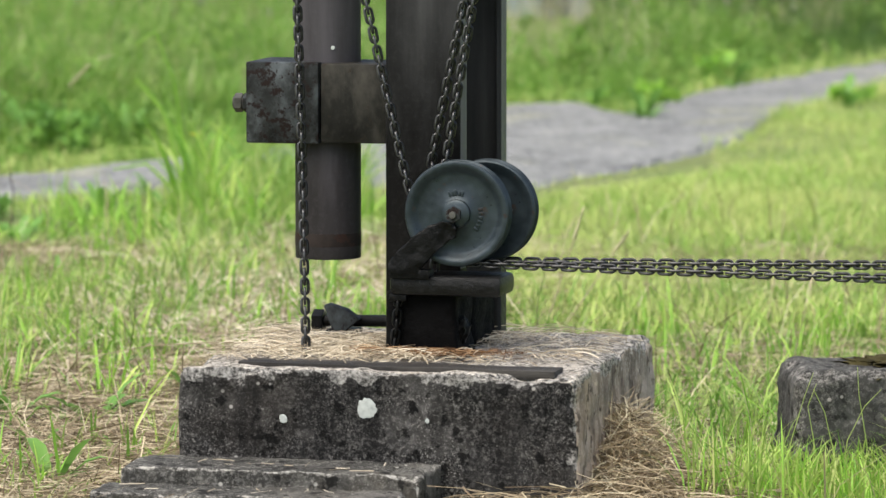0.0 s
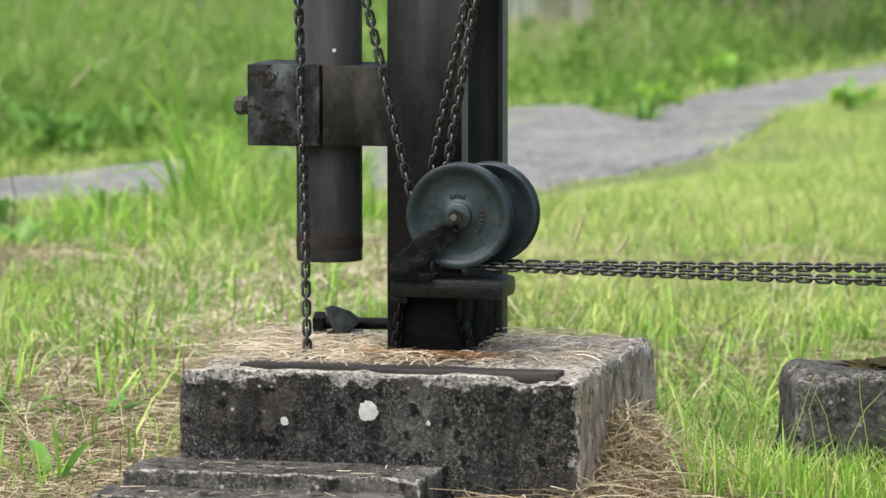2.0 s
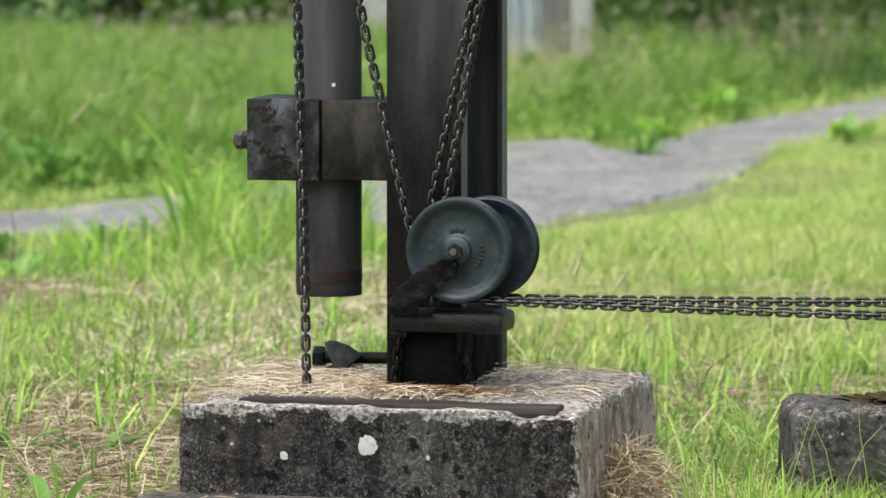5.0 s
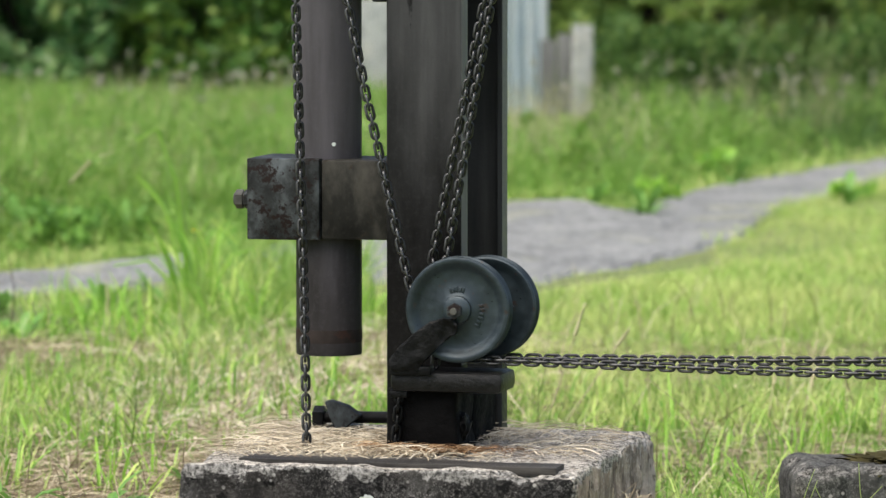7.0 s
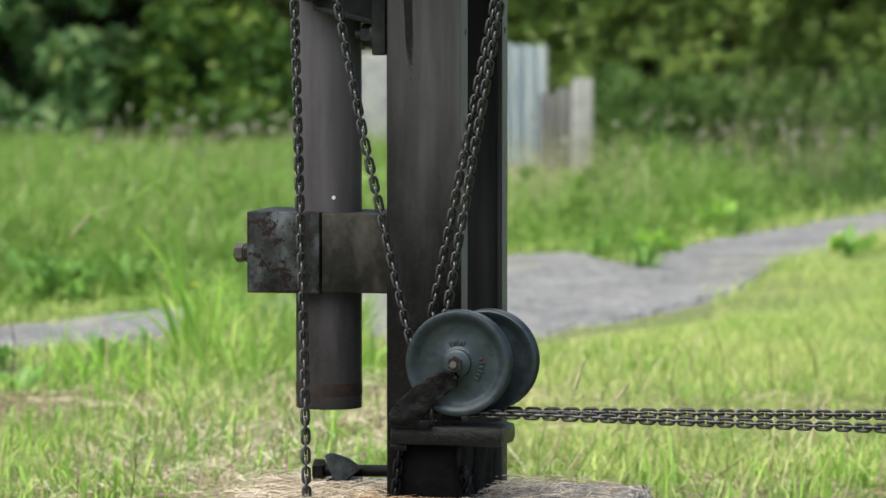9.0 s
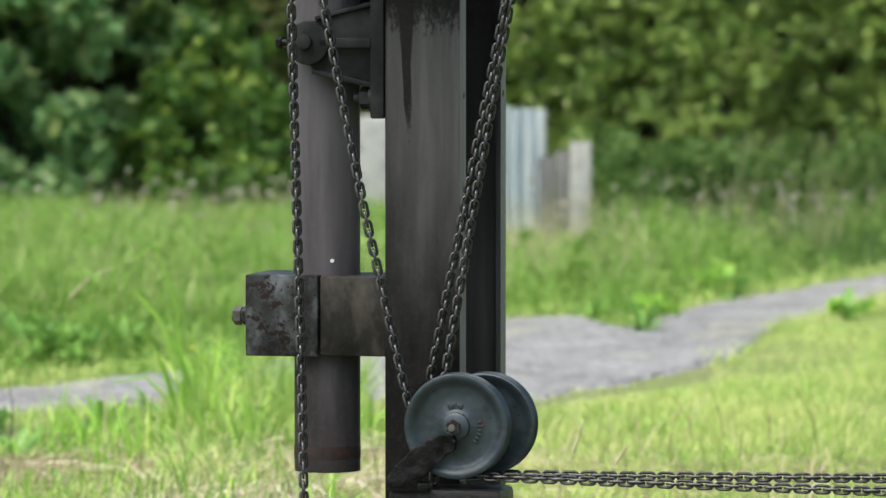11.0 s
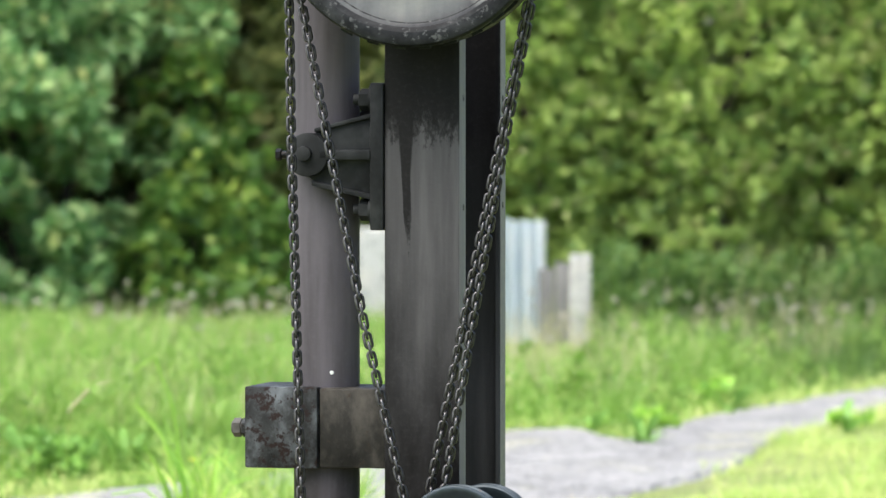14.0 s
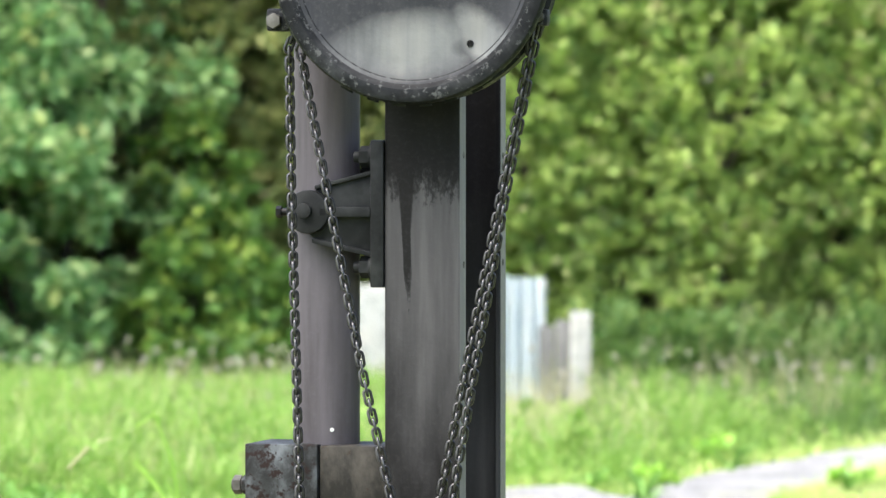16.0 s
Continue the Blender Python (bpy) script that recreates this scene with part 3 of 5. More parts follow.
SIN, COS = math.sin(radians(YAW)), math.cos(radians(YAW))


def site_uw(x, y):
    return x * COS + (y - D) * SIN, -x * SIN + (y - D) * COS


def outside(x, y, u0, u1, w0, w1):
    u, w = site_uw(x, y)
    return (u < u0) | (u > u1) | (w < w0) | (w > w1)


def clear(x, y):
    """Where no block, step or stone stands."""
    return outside(x, y, -0.41, 0.32, -0.34, 0.38) & outside(x, y, -0.5, 0.12, -0.7, -0.3) & outside(x, y, 0.6, 0.95, -0.12, 0.28)


def straw_part(x, y):
    """1 in the dry, mown patches round the block, 0 far from it."""
    u, w = site_uw(x, y)
    a = 0.83 * np.exp(-(((x + 0.8) / 0.42) ** 2 + ((y - 9.5) / 1.15) ** 2) ** 1.5)
    b = np.exp(-(((u - 0.42) / 0.16) ** 2 + ((w + 0.1) / 0.4) ** 2))
    c = 0.55 * np.exp(-(((x + 0.42) / 0.26) ** 2 + ((y - 12.2) / 1.3) ** 2))
    return np.clip(a + b + c, 0, 1)


def lawn_part(x, y):
    """1 on the short mown lawn, on this side of the road, 0 in the tall meadow."""
    return (y < edge_y(NEAR_EDGE, x) + 0.3) & (x > -0.25)


def heap(x, y):
    """The straw heaped against the side of the block."""
    u, w = site_uw(x, y)
    return 0.11 * np.exp(-(((u - 0.36) / 0.07) ** 2 + ((w + 0.12) / 0.25) ** 2))


rng = np.random.default_rng(3)
# tall fresh grass on this side of the road and the meadow beyond it
x, y = scatter(rng, -2.2, 2.2, 7.9, 15.5, 3600)
tallness = clumpy(x, y, 1.6, 1)
keep = clear(x, y) & (off_road(x, y) > 0.02) & (rng.uniform(0, 1, len(x)) > straw_part(x, y) * 0.93) & ~(lawn_part(x, y) & (y + 0.8 * clumpy(x, y, 2.2, 9) > 12.2))
keep &= (x > 0.1) | (rng.uniform(0, 1, len(x)) < 0.4 + 0.6 * clumpy(x, y, 5, 17))
x, y, tallness = x[keep], y[keep], tallness[keep]
n = len(x)
tall_near = (0.05 + 0.12 * tallness) * np.where(x < -0.72, np.interp(y, [9, 12, 14], [1, 0.9, 0.35]), np.interp(y, [9, 12, 14], [1, 1.2, 1.7])) * rng.uniform(0.4, 1.35, n) * np.where(x > 0.25, 0.72, 0.8)
pale = rng.uniform(0, 1, n) < np.where((x > 0.3) & (y < 11.5), 0.3, 0.5) * (0.4 + 1.2 * clumpy(x, y, 3.2, 41))
tall_near *= 1 - 0.4 * np.exp(-((x + 0.42) / 0.24) ** 2 - ((y - 11.2) / 1.1) ** 2)
blades("pale_grass_near", x[pale], y[pale], hummock(x, y)[pale] - 0.01, tall_near[pale], rng.uniform(0.0018, 0.0046, pale.sum()), rng.uniform(0.1, 1.2, pale.sum()), LAWN, "sunlit yellow-green grass round the concrete block", rng)
blades("grass_near", x[~pale], y[~pale], hummock(x, y)[~pale] - 0.01, tall_near[~pale] * 1.1, rng.uniform(0.0022, 0.0062, (~pale).sum()), rng.uniform(0.1, 1.1, (~pale).sum()), MEADOW, "fresh green grass round the concrete block", rng)
x, y = scatter(rng, -0.8, 2.6, 10.4, 21.5, 4600)
keep = clear(x, y) & (off_road(x, y) > -0.03) & lawn_part(x, y) & (y + 1.2 * clumpy(x, y, 2.2, 9) > 11.6) & (rng.uniform(0, 1, len(x)) > straw_part(x, y) * 0.9)
x, y = x[keep], y[keep]
n = len(x)
low = np.where(x < 0.9, np.clip(off_road(x, y) / 0.75, 0.22, 1), 1.0)
blades("lawn_grass", x, y, hummock(x, y) - 0.01, low * (0.045 + 0.04 * clumpy(x, y, 2.0, 4)) * rng.uniform(0.5, 1.4, n), rng.uniform(0.0018, 0.004, n), rng.uniform(0.2, 1.0, n), LAWN, "short sunlit yellow-green lawn grass", rng)
x, y = scatter(rng, -4.2, 4.2, 13.0, 27.5, 2900)
keep = (off_road(x, y) > -0.02) & (y > edge_y(FAR_EDGE, x) - 0.3)
x, y = x[keep], y[keep]
n = len(x)
grow = np.clip(off_road(x, y) / 1.2, 0.25, 1)
grow *= np.where((x > -0.1) & (x < 0.85) & (y > 22), 0.42, 1.0)
# far right, blades darken towards the hedge: its shade put into leaf colour
deep = (rng.uniform(0, 1, n) < 0.75 * np.clip((x - 0.75) / 0.5, 0, 1) * np.clip((y - 22.6) / 1.2, 0, 1))
tall = grow * (0.1 + 0.17 * clumpy(x, y, 1.2, 7) + 0.15 * clumpy(x, y, 6.0, 57) * clumpy(x, y, 9.0, 58)) * rng.uniform(0.5, 1.3, n)
for name, pick_one, leaf, label in (("meadow_grass", ~deep, MEADOW, "tall soft green meadow grass beyond the track"), ("shaded_grass", deep, SHADE_LEAF, "tall deep green grass darkened for shade before the hedge")):
    k = pick_one.sum()
    blades(name, x[pick_one], y[pick_one], hummock(x, y)[pick_one] - 0.01, tall[pick_one] * (1.0 if leaf is MEADOW else 1.25), rng.uniform(0.004, 0.008, k), rng.uniform(0.1, 1.0, k), leaf, label, rng)
x, y = scatter(rng, -4.2, 4.2, 17.5, 27.5, 130)
keep = (off_road(x, y) > 0.8) & (y > edge_y(FAR_EDGE, x))
x, y = x[keep], y[keep]
n = len(x)
blades("seed_stalks", x, y, hummock(x, y), rng.uniform(0.16, 0.4, n), rng.uniform(0.002, 0.0045, n), rng.uniform(0.05, 0.6, n), SEED, "pale flowering grass stalks in the meadow", rng)
x, y = scatter(rng, 1.3, 3.4, 25.2, 27.0, 260)
keep = off_road(x, y) > 0.5
x, y = x[keep], y[keep]
n = len(x)
blades("feathery_grass", x, y, hummock(x, y), rng.uniform(0.25, 0.7, n), rng.uniform(0.004, 0.009, n), rng.uniform(0.1, 0.9, n), FEATHER, "tall feathery flowering grass before the hedge", rng)
x, y = scatter(rng, 0.42, 1.0, 8.6, 8.97, 7600)
x[::3] = 0.58 + (x[::3] - 0.42) * 0.75
y[::3] = 8.93 + rng.uniform(0, 0.03, len(y[::3]))
n = len(x)
tall = rng.uniform(0.08, 0.22, n) * (0.6 + 0.6 * clumpy(x, y, 9, 31))
some = rng.uniform(0, 1, n) < 0.5
for name, pick_one, leaf, label in (("tuft_grass", some, TUFT, "long fresh grass in front of the weathered stone"), ("pale_tuft_grass", ~some, LAWN, "yellow-green grass in front of the weathered stone")):
    k = pick_one.sum()
    blades(name, x[pick_one], y[pick_one], hummock(x, y)[pick_one] - 0.01, tall[pick_one], rng.uniform(0.0018, 0.0045, k), rng.uniform(0.1, 0.9, k), leaf, label, rng)
x, y = scatter(rng, -1.6, 1.6, 8.3, 14.5, 70)
keep = clear(x, y) & (off_road(x, y) > 0.2) & ((y > 9.5) | (np.abs(x) > 0.55)) & ((x < 0.3) | (rng.uniform(0, 1, len(x)) < 0.75))
x, y = x[keep], y[keep]
n = len(x)
blades("dry_stalks", x, y, hummock(x, y) - 0.01, rng.uniform(0.08, 0.26, n), rng.uniform(0.0015, 0.0035, n), rng.uniform(0.1, 1.2, n), STRAW, "bleached dry stalks standing among the grass", rng)
# single tufts of broad fresh blades among the straw
cx, cy = scatter(rng, -1.3, 1.3, 8.7, 14.6, 24)
keep = clear(cx, cy) & (off_road(cx, cy) > 0.1) & (straw_part(cx, cy) < 0.75) & ((cx < -0.2) | (cy < 11.8))
cx, cy = np.repeat(cx[keep], 15), np.repeat(cy[keep], 15)
n = len(cx)
cx, cy = cx + rng.normal(0, 0.022, n), cy + rng.normal(0, 0.022, n)
blades("grass_tufts", cx, cy, hummock(cx, cy) - 0.01, rng.uniform(0.05, 0.15, n) * rng.uniform(0.6, 1.4, n), np.where(cx > 0, 0.65, 1) * rng.uniform(0.004, 0.008, n), rng.uniform(0.05, 0.9, n), TUFT, "loose tufts of broad fresh grass blades among straw", rng)
# tall bright tufts standing out of the grass before the track
for x0, y0, n, tall in ((-0.68, 14.15, 46, 0.42), (-0.56, 13.7, 34, 0.28), (-0.8, 13.5, 26, 0.24), (-0.2, 13.9, 20, 0.2)):
    x, y = rng.normal(x0, 0.035, n), rng.normal(y0, 0.05, n)
    blades("tall_grass_tuft", x, y, hummock(x, y) - 0.01, tall * rng.uniform(0.45, 1.15, n), rng.uniform(0.006, 0.012, n), rng.uniform(0.1, 0.75, n), TUFT, "tall tuft of bright arching grass blades", rng)
# grass creeping over both edges of the track
x, y = scatter(rng, -2.6, 3.4, 13.5, 24.5, 1500)
inside = -off_road(x, y)
keep = (inside > -0.1) & (inside < 0.24 * clumpy(x, y, 4.5, 23) * rng.uniform(0, 1, len(x)))
x, y = x[keep], y[keep]
n = len(x)
blades("creeping_grass", x, y, hummock(x, y) - 0.005, rng.uniform(0.02, 0.1, n) * np.where((y < edge_y(NEAR_EDGE, x) + 0.6) & (x < 0.9), 0.4, 1.0), rng.uniform(0.003, 0.006, n), rng.uniform(0.3, 1.4, n), LAWN, "short grass creeping over the edges of the track", rng)
# dry straw, lying
x, y = scatter(rng, -2.0, 2.0, 7.9, 13.5, 10500)
keep = clear(x, y) & (rng.uniform(0, 1, len(x)) < straw_part(x, y) + 0.05 + (0.03 + 0.3 * clumpy(x, y, 2.5, 12)) * np.where(x < 0.4, 1, 0.55))
x, y = x[keep], y[keep]
n = len(x)
litter("straw", x, y, hummock(x, y) + 0.01 + rng.uniform(0, 0.05, n) * np.maximum(straw_part(x, y), (x < 0.3) * 0.7) + heap(x, y) * rng.uniform(0.0, 0.4, n), rng.uniform(0.03, 0.2, n), rng.uniform(0.0011, 0.0028, n), STRAW, "dry mown straw lying round the block", rng, 0.22)
x, y = scatter(rng, -2.0, 2.0, 7.9, 13.5, 7000)
keep = clear(x, y) & (rng.uniform(0, 1, len(x)) < straw_part(x, y) * 0.75)
x, y = x[keep], y[keep]
n = len(x)
litter("brown_thatch", x, y, hummock(x, y) + 0.006 + heap(x, y) * 0.5, rng.uniform(0.04, 0.16, n), rng.uniform(0.002, 0.005, n), THATCH, "brown rotting thatch under the straw", rng, 0.1)
# hay heaped against the side of the block, finer and paler on top
u, w = 0.312 + np.abs(rng.normal(0, 0.085, 5200)), rng.normal(0.02, 0.16, 5200)
keep = (u < 0.6) & (w > -0.3)
u, w = u[keep], w[keep]
n = len(u)
lift = 0.16 * np.exp(-((u - 0.31) / 0.1) ** 2 - ((w - 0.0) / 0.22) ** 2)
litter("hay_heap", u * COS - w * SIN, D + u * SIN + w * COS, 0.008 + lift * rng.uniform(0.25, 1.0, n), rng.uniform(0.03, 0.13, n), rng.uniform(0.001, 0.002, n), HAY, "pale dry hay heaped against the concrete block", rng, 0.45)
u, w = rng.uniform(-0.37, 0.29, 6200), rng.normal(0.04, 0.17, 6200)
keep = (w > -0.235) & (w < 0.34) & ~((np.abs(u + 0.035) < 0.09) & (np.abs(w - 0.15) < 0.16)) & (rng.uniform(0, 1, len(u)) < 0.05 + 1.1 * clumpy(u, w, 13, 91) * np.where(u > 0.08, 0.22, 1))
u, w = u[keep], w[keep]
n = len(u)
litter("straw_on_block", u * COS - w * SIN, D + u * SIN + w * COS, 0.2535 + rng.uniform(0, 0.012, n), rng.uniform(0.02, 0.1, n), rng.uniform(0.001, 0.0021, n), BLEACHED, "bleached straw strewn on top of the concrete block", rng, 0.06)
u, w = rng.normal(-0.0, 0.07, 620), -0.098 - np.abs(rng.normal(0, 0.03, 620))
litter("needles_on_block", u * COS - w * SIN, D + u * SIN + w * COS, 0.256 + rng.uniform(0, 0.012, 620), rng.uniform(0.015, 0.05, 620), rng.uniform(0.001, 0.002, 620), NEEDLES, "rust-brown needles gathered at the foot of the post", rng, 0.1)
x, y = scatter(rng, -0.95, 0.1, 10.2, 14.0, 3200)
keep = clear(x, y) & (off_road(x, y) > 0.1) & (rng.uniform(0, 1, len(x)) < np.exp(-((x + 0.42) / 0.3) ** 2 - ((y - 12.2) / 1.4) ** 2))
x, y = x[keep], y[keep]
n = len(x)
litter("bleached_straw", x, y, hummock(x, y) + 0.02 + rng.uniform(0, 0.05, n), rng.uniform(0.04, 0.2, n), rng.uniform(0.0016, 0.0034, n), BLEACHED, "bleached mown straw lying in the grass behind the block", rng, 0.25)
u, w = rng.uniform(-0.44, 0.05, 26), rng.uniform(-0.58, -0.36, 26)
litter("straw_on_step", u * COS - w * SIN, D + u * SIN + w * COS, np.where(w > -0.49, 0.098, 0.071), rng.uniform(0.015, 0.05, 26), rng.uniform(0.0012, 0.0022, 26), BLEACHED, "a few bleached straws on the concrete step", rng, 0.0)

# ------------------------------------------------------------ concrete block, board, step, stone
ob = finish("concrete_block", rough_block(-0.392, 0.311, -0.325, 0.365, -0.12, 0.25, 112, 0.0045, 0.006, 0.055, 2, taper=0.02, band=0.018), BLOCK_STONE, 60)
ob.data.materials.append(LIT_SIDE_STONE)
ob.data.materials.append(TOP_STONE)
# right-facing faces take the concrete lightened in colour for light on that side
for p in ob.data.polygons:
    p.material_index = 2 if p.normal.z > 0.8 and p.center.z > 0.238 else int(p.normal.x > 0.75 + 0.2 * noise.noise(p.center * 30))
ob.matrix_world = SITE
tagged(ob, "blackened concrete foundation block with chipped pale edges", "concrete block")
for u, z, r in ((-0.057, 0.186, 0.0162), (-0.205, 0.165, 0.007), (0.05, 0.168, 0.004)):
    bm = bmesh.new()
    bmesh.ops.create_icosphere(bm, subdivisions=3, radius=r)
    for v in bm.verts:
        v.co *= 1 + 0.32 * noise.fractal(v.co * 150 + Vector((u * 40, 0, 0)), 0.8, 2, 4)
        v.co.y *= 0.07
    bmesh.ops.translate(bm, verts=bm.verts, vec=(u, -0.329 - 0.03 * (0.25 - z), z))
    part("lichen_spot", bm, LICHEN, ob, "white crust of lichen")

board = thing("board", "dark tarred wooden board lying on the concrete block", "board", (-0.015, -0.262, 0.2405))
bm = box(bmesh.new(), -0.285, 0.285, -0.035, 0.035, 0.0, 0.016, 0.0015)
bmesh.ops.subdivide_edges(bm, edges=[e for e in bm.edges if e.calc_length() > 0.3], cuts=24)
for v in bm.verts:
    v.co.y += 0.006 * noise.noise(Vector((v.co.x * 9, v.co.y, 1))) - v.co.x * 0.05
    v.co.z += 0.003 * noise.noise(Vector((v.co.x * 7, v.co.y * 9, 3)))
part("plank", bm, BOARD_WOOD, board)

step = thing("concrete_step", "low mossy concrete step in front of the block", "step", (-0.18, -0.42, 0.0))
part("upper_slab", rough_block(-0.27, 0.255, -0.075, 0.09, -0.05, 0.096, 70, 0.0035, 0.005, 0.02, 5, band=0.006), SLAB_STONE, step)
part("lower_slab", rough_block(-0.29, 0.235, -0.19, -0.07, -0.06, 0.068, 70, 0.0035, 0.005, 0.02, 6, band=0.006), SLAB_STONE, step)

stone = thing("boundary_stone", "squat weathered stone with brown moss on top", "stone", (0.73, 9.08, -0.012), 4, site=False)
part("body", rough_block(-0.105, 0.17, -0.1, 0.16, -0.08, 0.225, 56, 0.008, 0.024, 0.03, 11, taper=0.04), GREY_STONE, stone)
bm = bmesh.new()
bmesh.ops.create_icosphere(bm, subdivisions=4, radius=1)
for v in bm.verts:
    k = 1 + 0.6 * noise.fractal(v.co * 4.5, 0.8, 2, 4)
    v.co = Vector((0.085 + 0.085 * v.co.x * k, 0.03 + 0.1 * v.co.y * k, 0.218 + 0.016 * v.co.z * k))
part("moss", bm, MOSS, stone, "cushion of brown moss")

# ------------------------------------------------------------ post of two channels
TOP = 1.74


def channel(bm, w_web, w_tip, U0, U1):
    """A U-section standing upright: web across u, flanges towards w_tip, with rounded outer corners."""
    s = 1 if w_tip > w_web else -1
    t, r = 0.008, 0.007
    outline = [(U0 + r, w_web), (U1 - r, w_web), (U1 - r * 0.3, w_web + s * r * 0.3), (U1, w_web + s * r), (U1, w_tip - s * 0.002), (U1 - 0.002, w_tip), (U1 - t, w_tip), (U1 - t * 1.4, w_web + s * t), (U0 + t * 1.4, w_web + s * t), (U0 + t, w_tip), (U0, w_tip), (U0, w_web + s * r), (U0 + r * 0.3, w_web + s * r * 0.3)]
    levels = [0.25 + (TOP - 0.25) * k / 20 for k in range(21)]
    rings = [[bm.verts.new((u, w, z)) for u, w in outline] for z in levels]
    for p, q in zip(rings, rings[1:]):
        for k in range(len(p)):
            j = (k + 1) % len(p)
            bm.faces.new((p[k], p[j], q[j], q[k]))
    bm.faces.new(rings[0]), bm.faces.new(rings[-1])
    bmesh.ops.recalc_face_normals(bm, faces=bm.faces)
    return bm


post = thing("steel_post", "tall dark grey post of two painted steel channels", "post")
PALE_EDGE = painted_metal("pale_right_flange_paint", (0.0765, 0.07668, 0.07497), (0.153, 0.1521, 0.1499), (0.255, 0.2473, 0.2374), big=8, rough=0.5, stretch=(1.5, 1.5, 0.1))
near = part("channel", channel(bmesh.new(), 0.0, 0.043, -0.106, 0.0335), NEAR_PAINT, post)
far = part("channel", channel(bmesh.new(), 0.302, 0.25, -0.095, 0.0495), FAR_PAINT, post)
# right-facing flange sides above the foot get the paler paint
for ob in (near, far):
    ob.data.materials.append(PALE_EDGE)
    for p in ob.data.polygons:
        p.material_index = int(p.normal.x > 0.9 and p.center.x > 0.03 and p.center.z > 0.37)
for z in (0.31, 0.95, 1.62):
    part("spacer", box(bmesh.new(), -0.085, -0.075, 0.0085, 0.293, z - 0.03, z + 0.03, 0.002), POST_PAINT, post)
for z in (1.278, 1.084):
    part("bolt_hole", rod(bmesh.new(), (0.031, 0.025, z), (0.0341, 0.025, z), 0.006, 12), BLACK_IRON, near, "dark bolt hole")
    part("bolt_hole", rod(bmesh.new(), (0.045, 0.272, z), (0.0501, 0.272, z), 0.006, 12), BLACK_IRON, far, "dark bolt hole")

# ------------------------------------------------------------ hanging pipe with its clamp
PW, PR = 0.1, 0.0595
pipe = thing("steel_pipe", "long brown-grey steel pipe clamped beside the post", "pipe", (-0.2365, PW, 0.0))
bm = bmesh.new()
prof = [(PR - 0.006, 0.44), (PR - 0.006, 0.4065), (PR - 0.001, 0.4055), (PR, 0.408), (PR, 0.44), (PR, 1.9), (PR - 0.006, 1.9)]
rings = [[bm.verts.new((r * math.cos(k * math.pi / 28), r * math.sin(k * math.pi / 28), z)) for k in range(56)] for r, z in prof]
for p, q in zip(rings, rings[1:]):
    for k in range(56):
        bm.faces.new((p[k], p[(k + 1) % 56], q[(k + 1) % 56], q[k]))
bm.faces.new(rings[0])
bmesh.ops.recalc_face_normals(bm, faces=bm.faces)
part("tube", bm, PIPE_PAINT, pipe)
part("rivet", rod(bmesh.new(), (0.0235, -PR + 0.003, 0.787), (0.0235, -PR + 0.009, 0.787), 0.0036, 12), LICHEN, pipe, "small bright rivet")
part("bottom_band", rod(bmesh.new(), (0, 0, 0.4285), (0, 0, 0.452), PR + 0.0006, 56), BAND_PAINT, pipe, "faint rusty band near the pipe's end")

clamp = thing("pipe_clamp", "heavy two-part steel clamp block with flaking grey paint", "clamp", (-0.235, 0.1, 0.69))
bm = box(bmesh.new(), -0.132, 0.0025, -0.085, 0.08, -0.074, 0.072, 0.004)
part("clamp_half", bm, CLAMP_PAINT, clamp, "rusty steel half with peeling paint")
bm = box(bmesh.new(), 0.0055, 0.13, -0.08, 0.08, -0.072, 0.07, 0.004)
part("clamp_half", bm, CLAMP_SHADED, clamp, "scuffed steel half coloured darker for shade by the post")
bolt = part("bolt", rod(bmesh.new(), (-0.178, 0.0, -0.007), (-0.13, 0.0, -0.007), 0.012, 16, bevel=0.002), NUT_IRON, clamp, "bare bolt end")
part("nut", hexnut(bmesh.new(), (-0.158, 0.0, -0.007), (-0.132, 0.0, -0.007), 0.0175), CLAMP_PAINT, bolt)
part("nut", hexnut(bmesh.new(), (-0.175, 0.0, -0.007), (-0.160, 0.0, -0.007), 0.0175), NUT_IRON, bolt)

# ------------------------------------------------------------ pivot bracket
bracket = thing("pivot_bracket", "cast iron bracket with pivot pin bolted to the post", "bracket", (0, 0, 1.177))
part("base_plate", box(bmesh.new(), -0.131, -0.1062, -0.004, 0.2, -0.134, 0.128, 0.004), BRACKET_PAINT, bracket)
part("web", plate(bmesh.new(), [(-0.13, -0.072), (-0.13, 0.068), (-0.232, 0.042), (-0.272, 0.02), (-0.272, -0.02), (-0.235, -0.05)], 0.014, 0.034, 0.003), BRACKET_PAINT, bracket)
part("web", plate(bmesh.new(), [(-0.13, -0.085), (-0.13, 0.098), (-0.165, 0.094), (-0.2, 0.07), (-0.262, 0.045), (-0.285, 0.02), (-0.285, -0.02), (-0.255, -0.05)], 0.16, 0.18, 0.003), BRACKET_PAINT, bracket)
part("rib", box(bmesh.new(), -0.225, -0.13, -0.006, 0.0345, -0.009, 0.009, 0.003), BRACKET_PAINT, bracket)
part("rib", plate(bmesh.new(), [(-0.13, 0.066), (-0.13, 0.074), (-0.235, 0.047), (-0.235, 0.04)], 0.004, 0.04, 0.002), BRACKET_PAINT, bracket)
part("rib", plate(bmesh.new(), [(-0.13, -0.07), (-0.13, -0.08), (-0.24, -0.055), (-0.24, -0.046)], 0.004, 0.04, 0.002), BRACKET_PAINT, bracket)
boss = part("boss", rod(bmesh.new(), (-0.246, -0.006, 0), (-0.246, 0.036, 0), 0.039, 40, bevel=0.004), BRACKET_PAINT, bracket)
